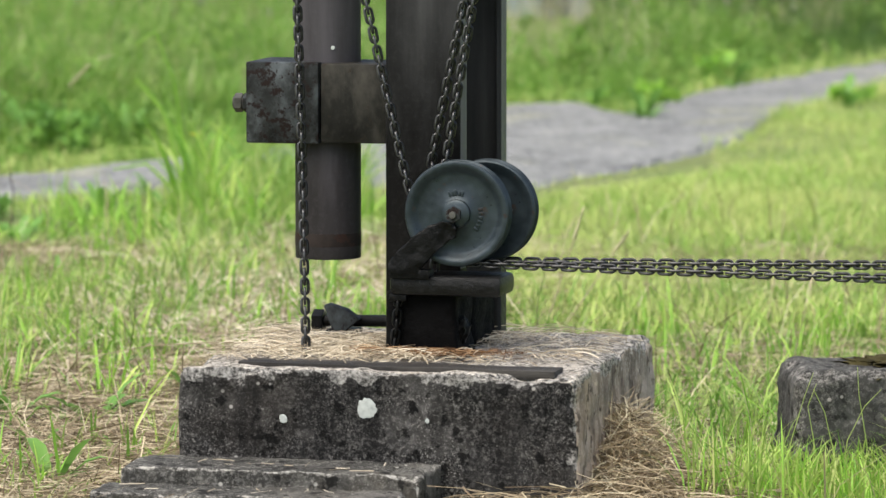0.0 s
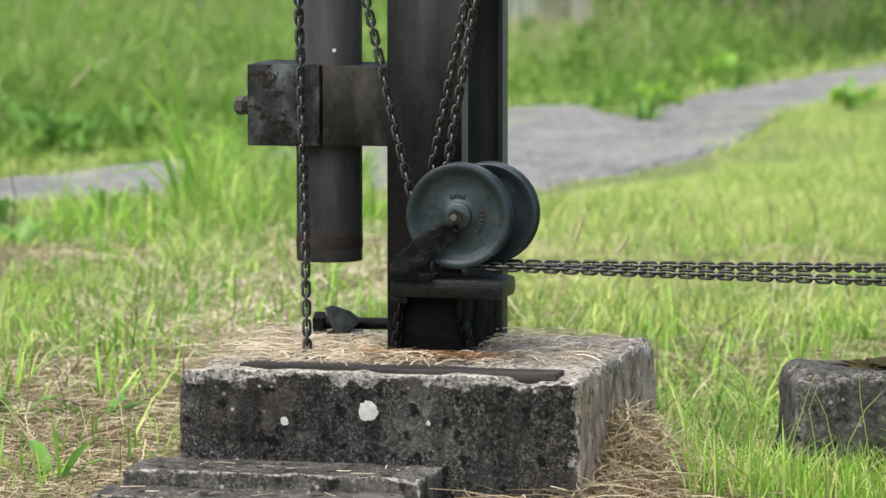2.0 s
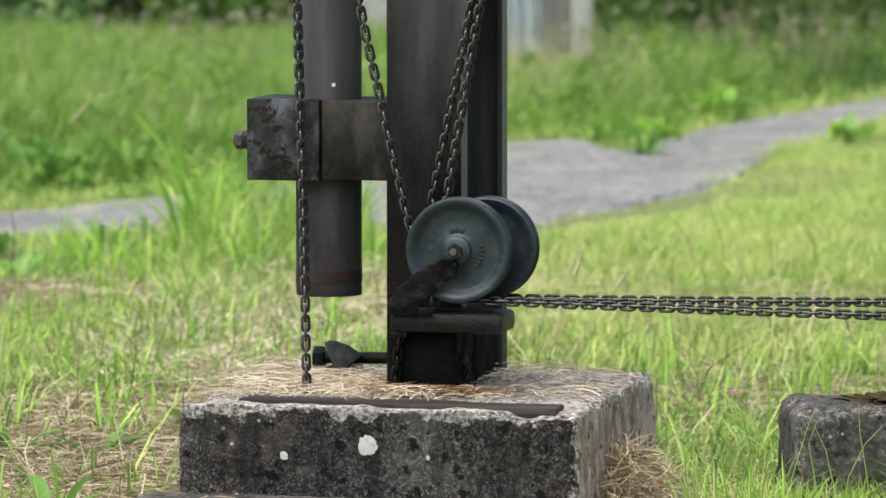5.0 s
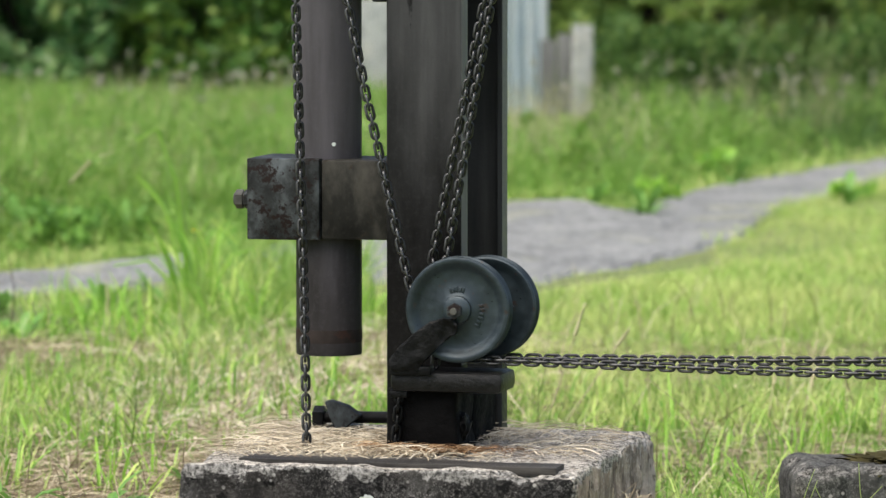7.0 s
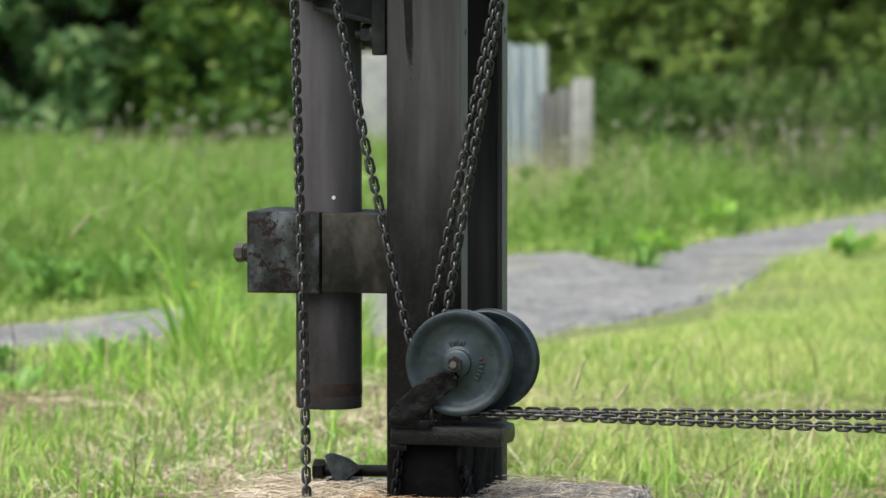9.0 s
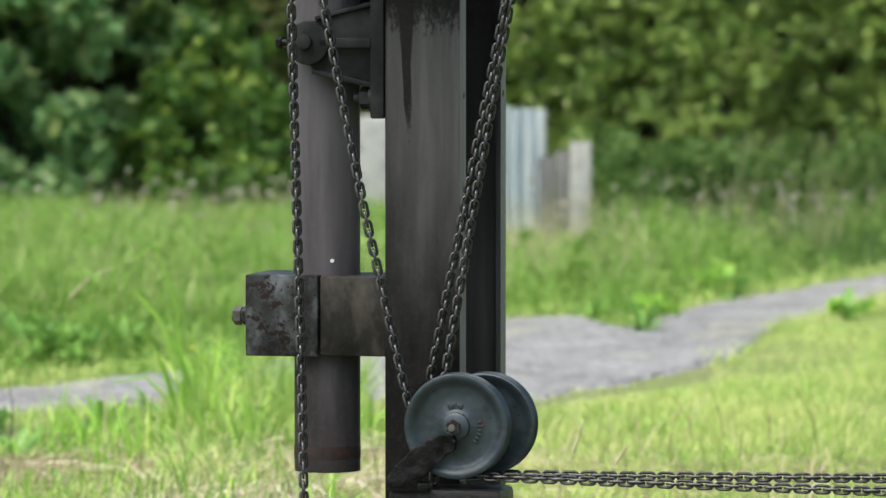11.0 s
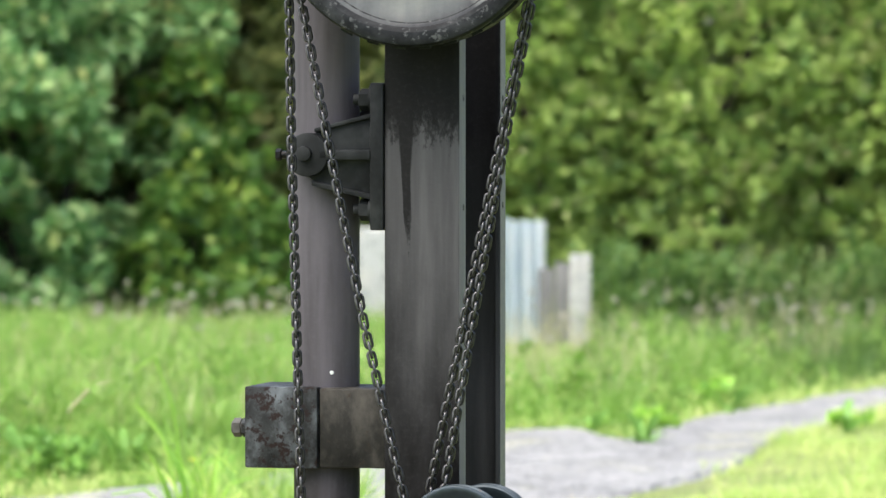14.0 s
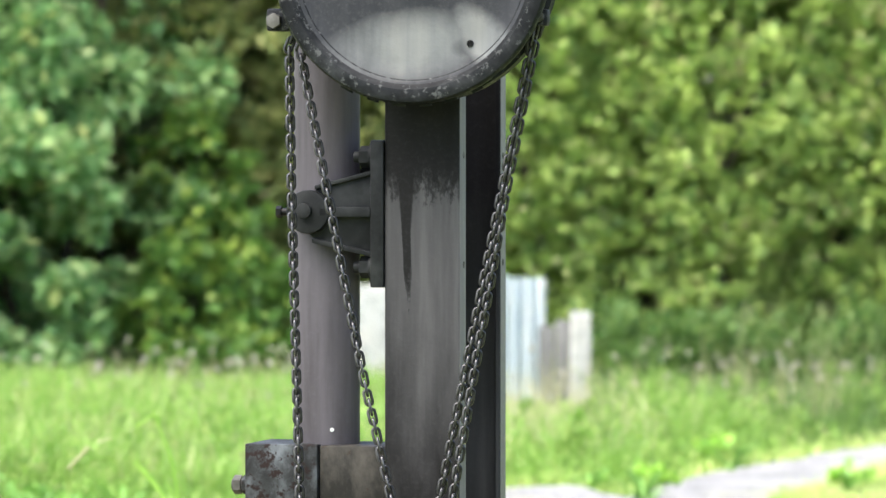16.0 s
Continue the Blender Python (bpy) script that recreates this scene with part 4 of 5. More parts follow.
part("pin", rod(bmesh.new(), (-0.25, -0.015, 0.002), (-0.25, 0.03, 0.002), 0.0135, 20, bevel=0.002), BRACKET_PAINT, boss)
part("grease_nipple", rod(bmesh.new(), (-0.3, 0.01, 0.0), (-0.27, 0.01, 0.0), 0.007, 12, bevel=0.0015), BLACK_IRON, boss)
part("collar", hexnut(bmesh.new(), (-0.306, 0.01, 0.0), (-0.296, 0.01, 0.0), 0.011), BLACK_IRON, boss)
for z in (0.098, -0.098):
    for w in (0.03, 0.15):
        nut = part("nut", hexnut(bmesh.new(), (-0.156, w, z), (-0.131, w, z), 0.02), BRACKET_PAINT, bracket)
        part("bolt_end", rod(bmesh.new(), (-0.168, w, z), (-0.15, w, z), 0.0105, 14, bevel=0.002), BRACKET_PAINT, nut)
        part("washer", rod(bmesh.new(), (-0.137, w, z), (-0.131, w, z), 0.026, 20), BRACKET_PAINT, nut)

# ------------------------------------------------------------ drum at the top
drum = thing("chain_drum", "large round chain drum with peeling white face and dark rim", "drum", (-0.0195, -0.1, 1.6135))
R = 0.2475
part("rim", lathe(bmesh.new(), [(0.19, -0.038), (0.212, -0.05), (0.222, -0.062), (0.234, -0.064), (R - 0.004, -0.061), (R, -0.055), (R, -0.04), (R - 0.003, -0.036), (0.205, -0.018), (0.2, 0.0), (0.205, 0.02), (R - 0.006, 0.03), (R - 0.004, 0.05), (0.19, 0.056), (0.19, -0.03)], 96), RIM_PAINT, drum)
part("face", lathe(bmesh.new(), [(0.0, -0.043), (0.17, -0.043), (0.205, -0.046), (0.213, -0.0512), (0.213, -0.03), (0.0, -0.03)], 96), DISC_PAINT, drum, "white paint peeling to dark metal")
part("rivet_hole", rod(bmesh.new(), (0.104, -0.0465, -0.142), (0.104, -0.04, -0.142), 0.006, 14), BLACK_IRON, drum, "dark hole")
part("hub", lathe(bmesh.new(), [(0.0, -0.075), (0.03, -0.075), (0.034, -0.07), (0.034, -0.04), (0.0, -0.04)], 32), RIM_PAINT, drum)
part("axle", rod(bmesh.new(), (0, -0.04, 0), (0, 0.12, 0), 0.022, 20), BLACK_IRON, drum)
ear = part("chain_lug", box(bmesh.new(), -0.268, -0.226, -0.03, 0.0, -0.118, -0.078, 0.006), RIM_PAINT, drum)
part("bolt", hexnut(bmesh.new(), (-0.252, -0.043, -0.1), (-0.252, -0.028, -0.1), 0.014), NUT_IRON, ear)
ear = part("chain_lug", box(bmesh.new(), 0.205, 0.236, -0.02, 0.006, -0.112, -0.082, 0.006), RIM_PAINT, drum)
part("bolt", hexnut(bmesh.new(), (0.222, -0.03, -0.096), (0.222, -0.018, -0.096), 0.009), NUT_IRON, ear)
for k in range(7):
    a = radians(-118 + k * 11)
    bm = box(bmesh.new(), -0.012 + 0.003 * (k % 2), 0.012, 0.0, 0.0025, -0.004, 0.0008, 0.0, Matrix.Translation((math.cos(a) * (R + 0.001), -0.045 + 0.004 * (k % 3), math.sin(a) * (R + 0.001))) @ Matrix.Rotation(-a - math.pi / 2, 4, "Y") @ Matrix.Rotation(radians(25), 4, "X"))
    part("paint_flake", bm, RIM_PAINT, drum)

# ------------------------------------------------------------ pulleys on their shelf
shelf = thing("shelf_bracket", "thick tarred shelf bracket carrying the two pulleys", "bracket", (0, 0, 0))
part("shelf", box(bmesh.new(), -0.07, 0.132, -0.118, -0.002, 0.361, 0.397, 0.011), TAR_WOOD, shelf)
# Added block, stands in for the near channel's tarred foot.
bm = rough_block(-0.081, 0.044, -0.094, 0.048, 0.246, 0.366, 30, 0.004, 0.007, 0.012, 23)
for v in bm.verts:
    v.co.x += 0.006 * max(0.0, (0.29 - v.co.z) / 0.045) * (1 if v.co.x > 0 else -0.3)
part("foot_block", bm, TAR_CRUST, shelf, "lumpy tarred block standing in for the foot of the channel")
bm = bmesh.new()
bmesh.ops.create_icosphere(bm, subdivisions=3, radius=1)
for v in bm.verts:
    k = 1 + 0.35 * noise.fractal(v.co * 2.2, 0.8, 2, 3)
    v.co = Vector((0.046 + 0.014 * v.co.x * k, -0.05 + 0.016 * v.co.y * k, 0.296 + 0.024 * v.co.z * k))
part("side_bolt", bm, BLACK_IRON, shelf, "bolt head clotted with tar")
# Added dark block: closes the gap where bright grass showed through.
part("gap_block", rough_block(0.0, 0.044, 0.06, 0.24, 0.247, 0.352, 16, 0.004, 0.006, 0.012, 29), TAR_CRUST, shelf, "dark block added to close the gap between the channels")
part("hook_plate", box(bmesh.new(), -0.072, -0.04, -0.112, -0.09, 0.35, 0.363, 0.003), BLACK_IRON, shelf)
W1, W2 = -0.095, -0.035
P1, P2 = (0.0505, 0.507), (0.0885, 0.508)
bm = plate(bmesh.new(), [(-0.07, 0.416), (-0.066, 0.4), (-0.016, 0.399), (-0.002, 0.42), (0.032, 0.454), (0.052, 0.468), (0.056, 0.482), (0.05, 0.493), (0.03, 0.494), (0.003, 0.487), (-0.055, 0.439)], -0.13, -0.117, 0.003)
bmesh.ops.triangulate(bm, faces=[f for f in bm.faces if len(f.verts) > 4])
bmesh.ops.subdivide_edges(bm, edges=bm.edges, cuts=3, use_grid_fill=True)
for v in bm.verts:
    v.co += Vector((noise.noise(v.co * 60), 1.6 * noise.noise(v.co * 75 + Vector((5, 0, 0))), noise.noise(v.co * 65 + Vector((0, 7, 0))))) * 0.0035
arm = part("arm", bm, BLACK_IRON, shelf, "flat tarred arm holding the pulley axle")
part("foot", box(bmesh.new(), -0.068, 0.005, -0.128, -0.09, 0.392, 0.408, 0.003), BLACK_IRON, arm)
part("axle", rod(bmesh.new(), (P1[0], -0.13, P1[1]), (P1[0], -0.004, P1[1]), 0.009, 16), BLACK_IRON, shelf)
part("axle_nut", hexnut(bmesh.new(), (P1[0], -0.139, P1[1]), (P1[0], -0.128, P1[1]), 0.0145), CLAMP_PAINT, shelf)
part("axle_tip", rod(bmesh.new(), (P1[0], -0.145, P1[1]), (P1[0], -0.137, P1[1]), 0.0065, 14, bevel=0.001), NUT_IRON, shelf)


def pulley(at, w, r, label):
    p = thing("pulley", label, "pulley", (at[0], w, at[1]), group="chain pulleys")
    prof = [(0.0, -0.0225), (0.02, -0.0225), (0.024, -0.02), (0.025, -0.013), (0.032, -0.009), (r * 0.72, -0.0075), (r * 0.8, -0.010), (r * 0.87, -0.0165), (r * 0.95, -0.018), (r - 0.0012, -0.0165), (r, -0.0135), (r - 0.002, -0.0105), (r * 0.84, -0.004), (r * 0.82, 0.0), (r * 0.84, 0.004), (r - 0.002, 0.0105), (r, 0.0135), (r - 0.0012, 0.0165), (r * 0.95, 0.018), (r * 0.8, 0.010), (0.03, 0.008), (0.0, 0.008)]
    part("wheel", lathe(bmesh.new(), prof, 80), WHEEL_PAINT, p)
    for start, count, rr in ((75, 5, 0.036), (-38, 6, 0.043)):
        for k in range(count):
            a = radians(start + k * 9.5 if start > 0 else start + k * 10)
            m = Matrix.Translation((rr * math.cos(a), -0.0092, rr * math.sin(a))) @ Matrix.Rotation(-a, 4, "Y")
            part("raised_mark", box(bmesh.new(), -0.0048, 0.0048 - 0.002 * (k % 2), -0.002, 0.001, -0.0022 - 0.0006 * (k % 2), 0.0018, 0.0006, m), WHEEL_PAINT, p)
    return p


pulley(P1, W1, 0.0935, "blue-grey cast iron pulley with raised marks and hub nut")
pulley(P2, W2, 0.0905, "blue-grey cast iron pulley behind the first one")

# ------------------------------------------------------------ rod with a wing clamp at the foot of the post
foot = thing("anchor_rod", "black iron rod with nut and wing piece at the post's foot", "anchor rod", (0, 0.2, 0.252))
part("bar", rod(bmesh.new(), (-0.29, 0, 0.027), (-0.106, 0, 0.03), 0.011, 16), BLACK_IRON, foot)
part("nut", hexnut(bmesh.new(), (-0.291, 0, 0.027), (-0.27, 0, 0.027), 0.021), BLACK_IRON, foot)
part("wing", plate(bmesh.new(), [(-0.265, 0.058), (-0.255, 0.062), (-0.222, 0.052), (-0.196, 0.034), (-0.215, 0.02), (-0.232, 0.004), (-0.246, 0.006), (-0.255, 0.03)], -0.03, -0.006, 0.004), CLAMP_PAINT, foot)
part("saddle", box(bmesh.new(), -0.262, -0.205, -0.028, 0.03, 0.0, 0.014, 0.003), BLACK_IRON, foot)


# ------------------------------------------------------------ chains
def link_mesh(pitch, wire, width, material):
    """One welded oval link, long along x, flat in xz."""
    bm = bmesh.new()
    r = (width - wire) / 2
    straight = (pitch + wire) / 2 - r + wire * 0.5
    line = []
    for k in range(7):
        a = -math.pi / 2 + math.pi * k / 6
        line.append((straight + r * math.cos(a), r * math.sin(a), math.cos(a), math.sin(a)))
    line += [(-x, -z, -cx, -cz) for x, z, cx, cz in line]
    rings = [[bm.verts.new((x + cx * wire / 2 * math.cos(b), wire / 2 * math.sin(b), z + cz * wire / 2 * math.cos(b))) for b in [math.pi / 3 * j for j in range(6)]] for x, z, cx, cz in line]
    for p, q in zip(rings, rings[1:] + rings[:1]):
        for j in range(6):
            bm.faces.new((p[j], q[j], q[(j + 1) % 6], p[(j + 1) % 6]))
    bmesh.ops.recalc_face_normals(bm, faces=bm.faces)
    for f in bm.faces:
        f.smooth = True
    me = bpy.data.meshes.new("link")
    bm.to_mesh(me)
    bm.free()
    me.materials.append(material)
    return me


PITCH = 0.0172
LINK = link_mesh(PITCH, 0.0055, 0.0178, CHAIN_IRON)
TAR_LINK = link_mesh(PITCH, 0.0058, 0.018, BLACK_IRON)
rnd = random.Random(5)


def chain(line, label, spin=10, wobble=5, one=LINK):
    """A chain whose links follow a line of points (u, w, z)."""
    pts = [Vector(p) for p in line]
    c = thing("chain", label, "chain", tuple(pts[0]), group="chains of the post")
    lengths = [0]
    for p, q in zip(pts, pts[1:]):
        lengths.append(lengths[-1] + (q - p).length)
    s, k = 0.0, 0
    while s < lengths[-1]:
        i = max(j for j in range(len(pts) - 1) if lengths[j] <= s)
        p, q = pts[i], pts[i + 1]
        at = p.lerp(q, (s - lengths[i]) / (lengths[i + 1] - lengths[i])) - pts[0]
        d = (q - p).normalized()
        side = d.cross(Vector((0, 1, 0))).normalized()
        m = Matrix((d, side.cross(d) * -1, side)).transposed().to_4x4()
        ob = new("link", one)
        ob.parent = c
        ob.matrix_local = Matrix.Translation(at) @ m @ Matrix.Rotation(radians((90 if k % 2 else 0) + spin + rnd.uniform(-wobble, wobble)), 4, "X")
        s, k = s + PITCH, k + 1
    return c


def bend(a, b, bow, n=12):
    """Points from a to b, bowed by the vector bow in the middle."""
    a, b, bow = Vector(a), Vector(b), Vector(bow)
    return [tuple(a.lerp(b, k / n) + bow * (4 * (k / n) * (1 - k / n))) for k in range(n + 1)]


def arc(c, w, r, a0, a1, n=14):
    return [(c[0] + r * math.cos(radians(a0 + (a1 - a0) * k / n)), w, c[1] + r * math.sin(radians(a0 + (a1 - a0) * k / n))) for k in range(n + 1)]


DC = (-0.0195, 1.6135)
chain(arc(DC, -0.1, 0.22, 120, 200, 20) + [(-0.253, -0.1, 1.47), (-0.2505, -0.096, 1.228), (-0.2425, -0.091, 0.878), (-0.2345, -0.087, 0.563), (-0.2215, -0.115, 0.246)], "iron chain hanging straight down to the concrete block")
chain(arc(DC, -0.1, 0.22, 150, 204, 16) + [(-0.236, -0.1, 1.475), (-0.187, -0.1, 1.228), (-0.117, -0.097, 0.879), (-0.044, W1, 0.567)] + arc(P1, W1, 0.086, 165, 270) + bend((P1[0] + 0.01, W1, 0.4195), (1.45, W1, 0.404), (0, 0, -0.003)), "iron chain running from drum round the pulley and off level")
chain(arc(DC, -0.1, 0.212, 60, -20, 20) + [(0.194, -0.1, 1.523), (0.129, -0.08, 1.228), (0.052, -0.06, 0.879), (-0.012, W2, 0.593), (P2[0] - 0.092, W2, 0.53)] + arc(P2, W2, 0.09, 180, 270) + bend((P2[0] + 0.01, W2, 0.4175), (1.45, W2, 0.439), (0, 0, -0.003)), "iron chain running round the rear pulley and off level")
chain(arc(DC, -0.08, 0.212, 40, -20, 16) + [(0.197, -0.085, 1.523), (0.136, -0.077, 1.228), (0.071, -0.069, 0.88), (0.02, -0.062, 0.596), (0.01, -0.064, 0.52), (0.0, -0.066, 0.41)], "second iron chain hanging close beside its twin")
chain([(-0.056, -0.104, 0.355), (-0.06, -0.105, 0.3), (-0.064, -0.107, 0.258)], "short tarred chain end dangling below the shelf", one=TAR_LINK)

# ------------------------------------------------------------ behind the meadow: posts and sheet
pillar = thing("concrete_pillar", "pale square concrete pillar in the hedge", "pillar", (-0.32, 26.3, 0), 6, site=False)
part("shaft", rough_block(-0.16, 0.16, -0.1, 0.1, -0.1, 0.66, 12, 0.004, 0.01, 0.01, 3), POST_STONE, pillar)
sheet = thing("corrugated_sheet", "pale blue corrugated metal sheet leaning by the hedge", "metal sheet", (0.13, 26.35, 0), -3, site=False)
bm = bmesh.new()
cols = 90
rows = [[bm.verts.new((-0.26 + 0.67 * k / cols, 0.018 * math.sin(k * 0.7) + 0.03 * noise.noise(Vector((k * 0.05, z * 2, 0))), z - 0.03 * (z > 0.5) * noise.noise(Vector((k * 0.09, 3, 0))))) for k in range(cols + 1)] for z in (-0.02, 0.35, 0.7)]
for p, q in zip(rows, rows[1:]):
    for k in range(cols):
        bm.faces.new((p[k], p[k + 1], q[k + 1], q[k]))
bmesh.ops.solidify(bm, geom=bm.faces, thickness=0.003)
part("sheet", bm, SHEET_PAINT, sheet)
post2 = thing("fence_post", "short pale concrete fence post beside the hedge", "post", (0.715, 26.1, 0), 3, site=False)
part("shaft", rough_block(-0.052, 0.052, -0.05, 0.05, -0.1, 0.53, 14, 0.003, 0.008, 0.01, 4), POST_STONE, post2)
# Boards added in the dark gap, their grey toned for the hedge's shade.
brd = thing("grey_boards", "grey boards added in the shaded gap by the fence post", "boards", (0.59, 26.3, 0), 0, site=False)
for k in range(2):
    part("board", box(bmesh.new(), -0.09 + 0.09 * k, -0.008 + 0.09 * k, 0, 0.02, -0.05, 0.45 + 0.03 * k, 0.004), BOARD_GREY, brd)


# ------------------------------------------------------------ hedge and shrubs
def leaf_cloud(name, centres, radii, count, long, wide, material, rng, upright=0.0, squash=1.0):
    """Many small folded leaves round the clump centres, one island each."""
    k = rng.integers(0, len(centres), count)
    d = rng.normal(0, 1, (count, 3))
    d /= np.linalg.norm(d, axis=1)[:, None]
    c = centres[k] + d * (radii[k] * rng.uniform(0.35, 1, count) ** 0.6)[:, None] * np.array([1, 1, squash])
    axis = d + rng.normal(0, 0.6, (count, 3)) + np.array([0, 0, upright])
    axis /= np.linalg.norm(axis, axis=1)[:, None]
    side = np.cross(axis, rng.normal(0, 1, (count, 3)))
    side /= np.linalg.norm(side, axis=1)[:, None]
    up = np.cross(side, axis)
    ln, wd = (long * rng.uniform(0.6, 1.3, count))[:, None], (wide * rng.uniform(0.6, 1.3, count))[:, None]
    co = np.stack([c - axis * ln / 2, c + side * wd / 2 + up * wd * 0.2, c + axis * ln / 2, c - side * wd / 2 + up * wd * 0.2], 1)
    me = bpy.data.meshes.new(name)
    base = (np.arange(count) * 4)[:, None]
    f = np.concatenate([base + np.array([[0, 1, 2]]), base + np.array([[0, 2, 3]])], 1).ravel()
    me.vertices.add(count * 4)
    me.vertices.foreach_set("co", co.ravel())
    me.loops.add(len(f))
    me.loops.foreach_set("vertex_index", f.astype(np.int32))
    me.polygons.add(count * 2)
    me.polygons.foreach_set("loop_start", (np.arange(count * 2) * 3).astype(np.int32))
    me.update(calc_edges=True)
    me.validate()
    me.materials.append(material)
    return new(name, me)


def spray_cloud(name, tall, wide, sprays, count, long, material, rng):
    """Flat, drooping fans of scale leaves that stand out from the trunk, with dark gaps between them."""
    h = rng.uniform(0.0, 1.0, sprays) ** 0.9
    a = rng.uniform(0, 2 * np.pi, sprays)
    reach = wide * (1 - h) ** 0.4 * np.minimum(1.05, 0.42 + 1.3 * h) * rng.uniform(0.55, 1.1, sprays)
    lobes = [noise.noise(Vector((p * 3.4, q * 3.4, r * 2.6))) for p, q, r in zip(np.cos(a) * reach, np.sin(a) * reach, h * tall + wide * 7)]
    reach *= 0.92 + 0.5 * np.array(lobes)
    out = np.stack([np.cos(a), np.sin(a), np.zeros(sprays)], 1)
    span = rng.uniform(0.09, 0.22, sprays)
    tip = out * reach[:, None] + np.array([0, 0, 1.0]) * (h * tall + rng.normal(0, 0.04, sprays))[:, None]
    along = out + np.array([0, 0, 1.0]) * rng.normal(0.35, 0.5, sprays)[:, None] + rng.normal(0, 0.25, (sprays, 3))
    along /= np.linalg.norm(along, axis=1)[:, None]
    across = np.cross(along, rng.normal(0, 1, (sprays, 3)))
    across /= np.linalg.norm(across, axis=1)[:, None]
    k = rng.integers(0, sprays, count)
    f = rng.uniform(0, 1, count) ** 0.8
    side = rng.uniform(-1, 1, count)
    fan = span[k] * 0.42 * np.sin(np.pi * np.clip(0.12 + 0.86 * f, 0, 1))
    c = tip[k] - along[k] * (span[k] * (1 - f))[:, None] + across[k] * (fan * side)[:, None] + rng.normal(0, 0.012, (count, 3))
    c[:, 2] -= 0.25 * span[k] * f * f
    c[:, 2] = np.maximum(c[:, 2], 0.02)
    axis = along[k] + across[k] * (0.9 * side)[:, None] + rng.normal(0, 0.3, (count, 3))
    axis /= np.linalg.norm(axis, axis=1)[:, None]
    flat = np.cross(axis, rng.normal(0, 1, (count, 3)))
    flat /= np.linalg.norm(flat, axis=1)[:, None]
    ln = (long * rng.uniform(0.6, 1.3, count))[:, None]
    wd = ln * 0.24
    co = np.stack([c - axis * ln / 2, c + flat * wd, c + axis * ln / 2, c - flat * wd], 1)
    me = bpy.data.meshes.new(name)
    base = (np.arange(count) * 4)[:, None]
    quads = (base + np.array([[0, 1, 2, 3]])).ravel()
    me.vertices.add(count * 4)
    me.vertices.foreach_set("co", co.ravel())
    me.loops.add(len(quads))
    me.loops.foreach_set("vertex_index", quads.astype(np.int32))
    me.polygons.add(count)
    me.polygons.foreach_set("loop_start", (np.arange(count) * 4).astype(np.int32))
    me.update(calc_edges=True)
    me.validate()
    me.materials.append(material)
    return new(name, me)


def tube(bm, line, r0, r1, sides=7):
    """A closed tapering tube along a line of points."""
    pts = [Vector(p) for p in line]
    rings = []
    for k, p in enumerate(pts):
        d = (pts[min(k + 1, len(pts) - 1)] - pts[max(k - 1, 0)]).normalized()
        a = d.cross(Vector((0.3, 0.9, 0.2))).normalized()
        b = d.cross(a)
        r = r0 + (r1 - r0) * k / (len(pts) - 1)
        rings.append([bm.verts.new(p + (a * math.cos(j * 2 * math.pi / sides) + b * math.sin(j * 2 * math.pi / sides)) * r) for j in range(sides)])
    for p, q in zip(rings, rings[1:]):
        for j in range(sides):
            bm.faces.new((p[j], p[(j + 1) % sides], q[(j + 1) % sides], q[j]))
    bm.faces.new(rings[0]), bm.faces.new(rings[-1])
    bmesh.ops.recalc_face_normals(bm, faces=bm.faces)
    return bm


def limb(a, b, r0, r1, rng, n=6):
    """A crooked tapering branch."""
    a, b = Vector(a), Vector(b)
    line = [a.lerp(b, k / n) + Vector(rng.normal(0, 0.03 * (b - a).length, 3)) * (0 < k < n) for k in range(n + 1)]
    return tube(bmesh.new(), line, r0, r1)


def shrub(x, y, tall, wide, count, leaf, material, seed, label, group, kind="broad"):
    rng = np.random.default_rng(seed)
    t = thing("conifer" if kind == "thuja" else "shrub", label, "conifer" if kind == "thuja" else "shrub", (x, y, 0), rng.uniform(0, 360), group, site=False)
    part("trunk", limb((0, 0, -0.1), (0, 0, tall * 0.9), 0.02 + tall * 0.004, 0.008, rng, 8), BARK, t)
    tips = []
    n = 70 if kind == "thuja" else 46
    for k in range(n):
        h = rng.uniform(0.10 if kind == "thuja" else 0.03, 1.0)
        a = rng.uniform(0, 6.283)
        if kind == "thuja":
            reach = wide * (1 - h) ** 0.45 * rng.uniform(0.75, 1.0) * min(1.0, 0.55 + 1.3 * h)
        else:
            reach = wide * math.sqrt(max(0.05, 1 - (1.75 * (h - 0.42)) ** 2)) * rng.uniform(0.55, 1.0)
        tip = Vector((reach * math.cos(a), reach * math.sin(a), h * tall))
        tips.append(tip)
        if k % 6 == 0:
            part("limb", limb((0, 0, max(0.05, h * tall - reach * 0.7)), tip, 0.016, 0.005, rng, 4), BARK, t)
    centres = np.array([list(p) for p in tips])
    extra = centres * np.array([0.62, 0.62, 1.0]) + rng.normal(0, 0.08, centres.shape)
    centres = np.concatenate([centres, extra])
    radii = rng.uniform(0.14, 0.34, len(centres)) * (wide / 1.1)
    if kind == "thuja":
        crown = spray_cloud("crown", tall, wide, int(520 * tall * wide), count, leaf, material, rng)
    else:
        crown = leaf_cloud("crown", centres, radii, count, leaf, leaf * 0.5, material, rng, upright=-0.1)
    crown.parent = t
    return t


for k, (x, y, tall, wide) in enumerate(((-2.75, 26.9, 3.4, 0.95), (-2.0, 27.6, 3.9, 0.8), (-3.6, 27.4, 3.6, 1.0), (-2.25, 26.7, 1.9, 0.6))):
    shrub(x, y, tall, wide, 11000, 0.115, BUSH_BLUE, 20 + k, "leafy cool green shrub at the meadow's edge", "shrubs", "broad")
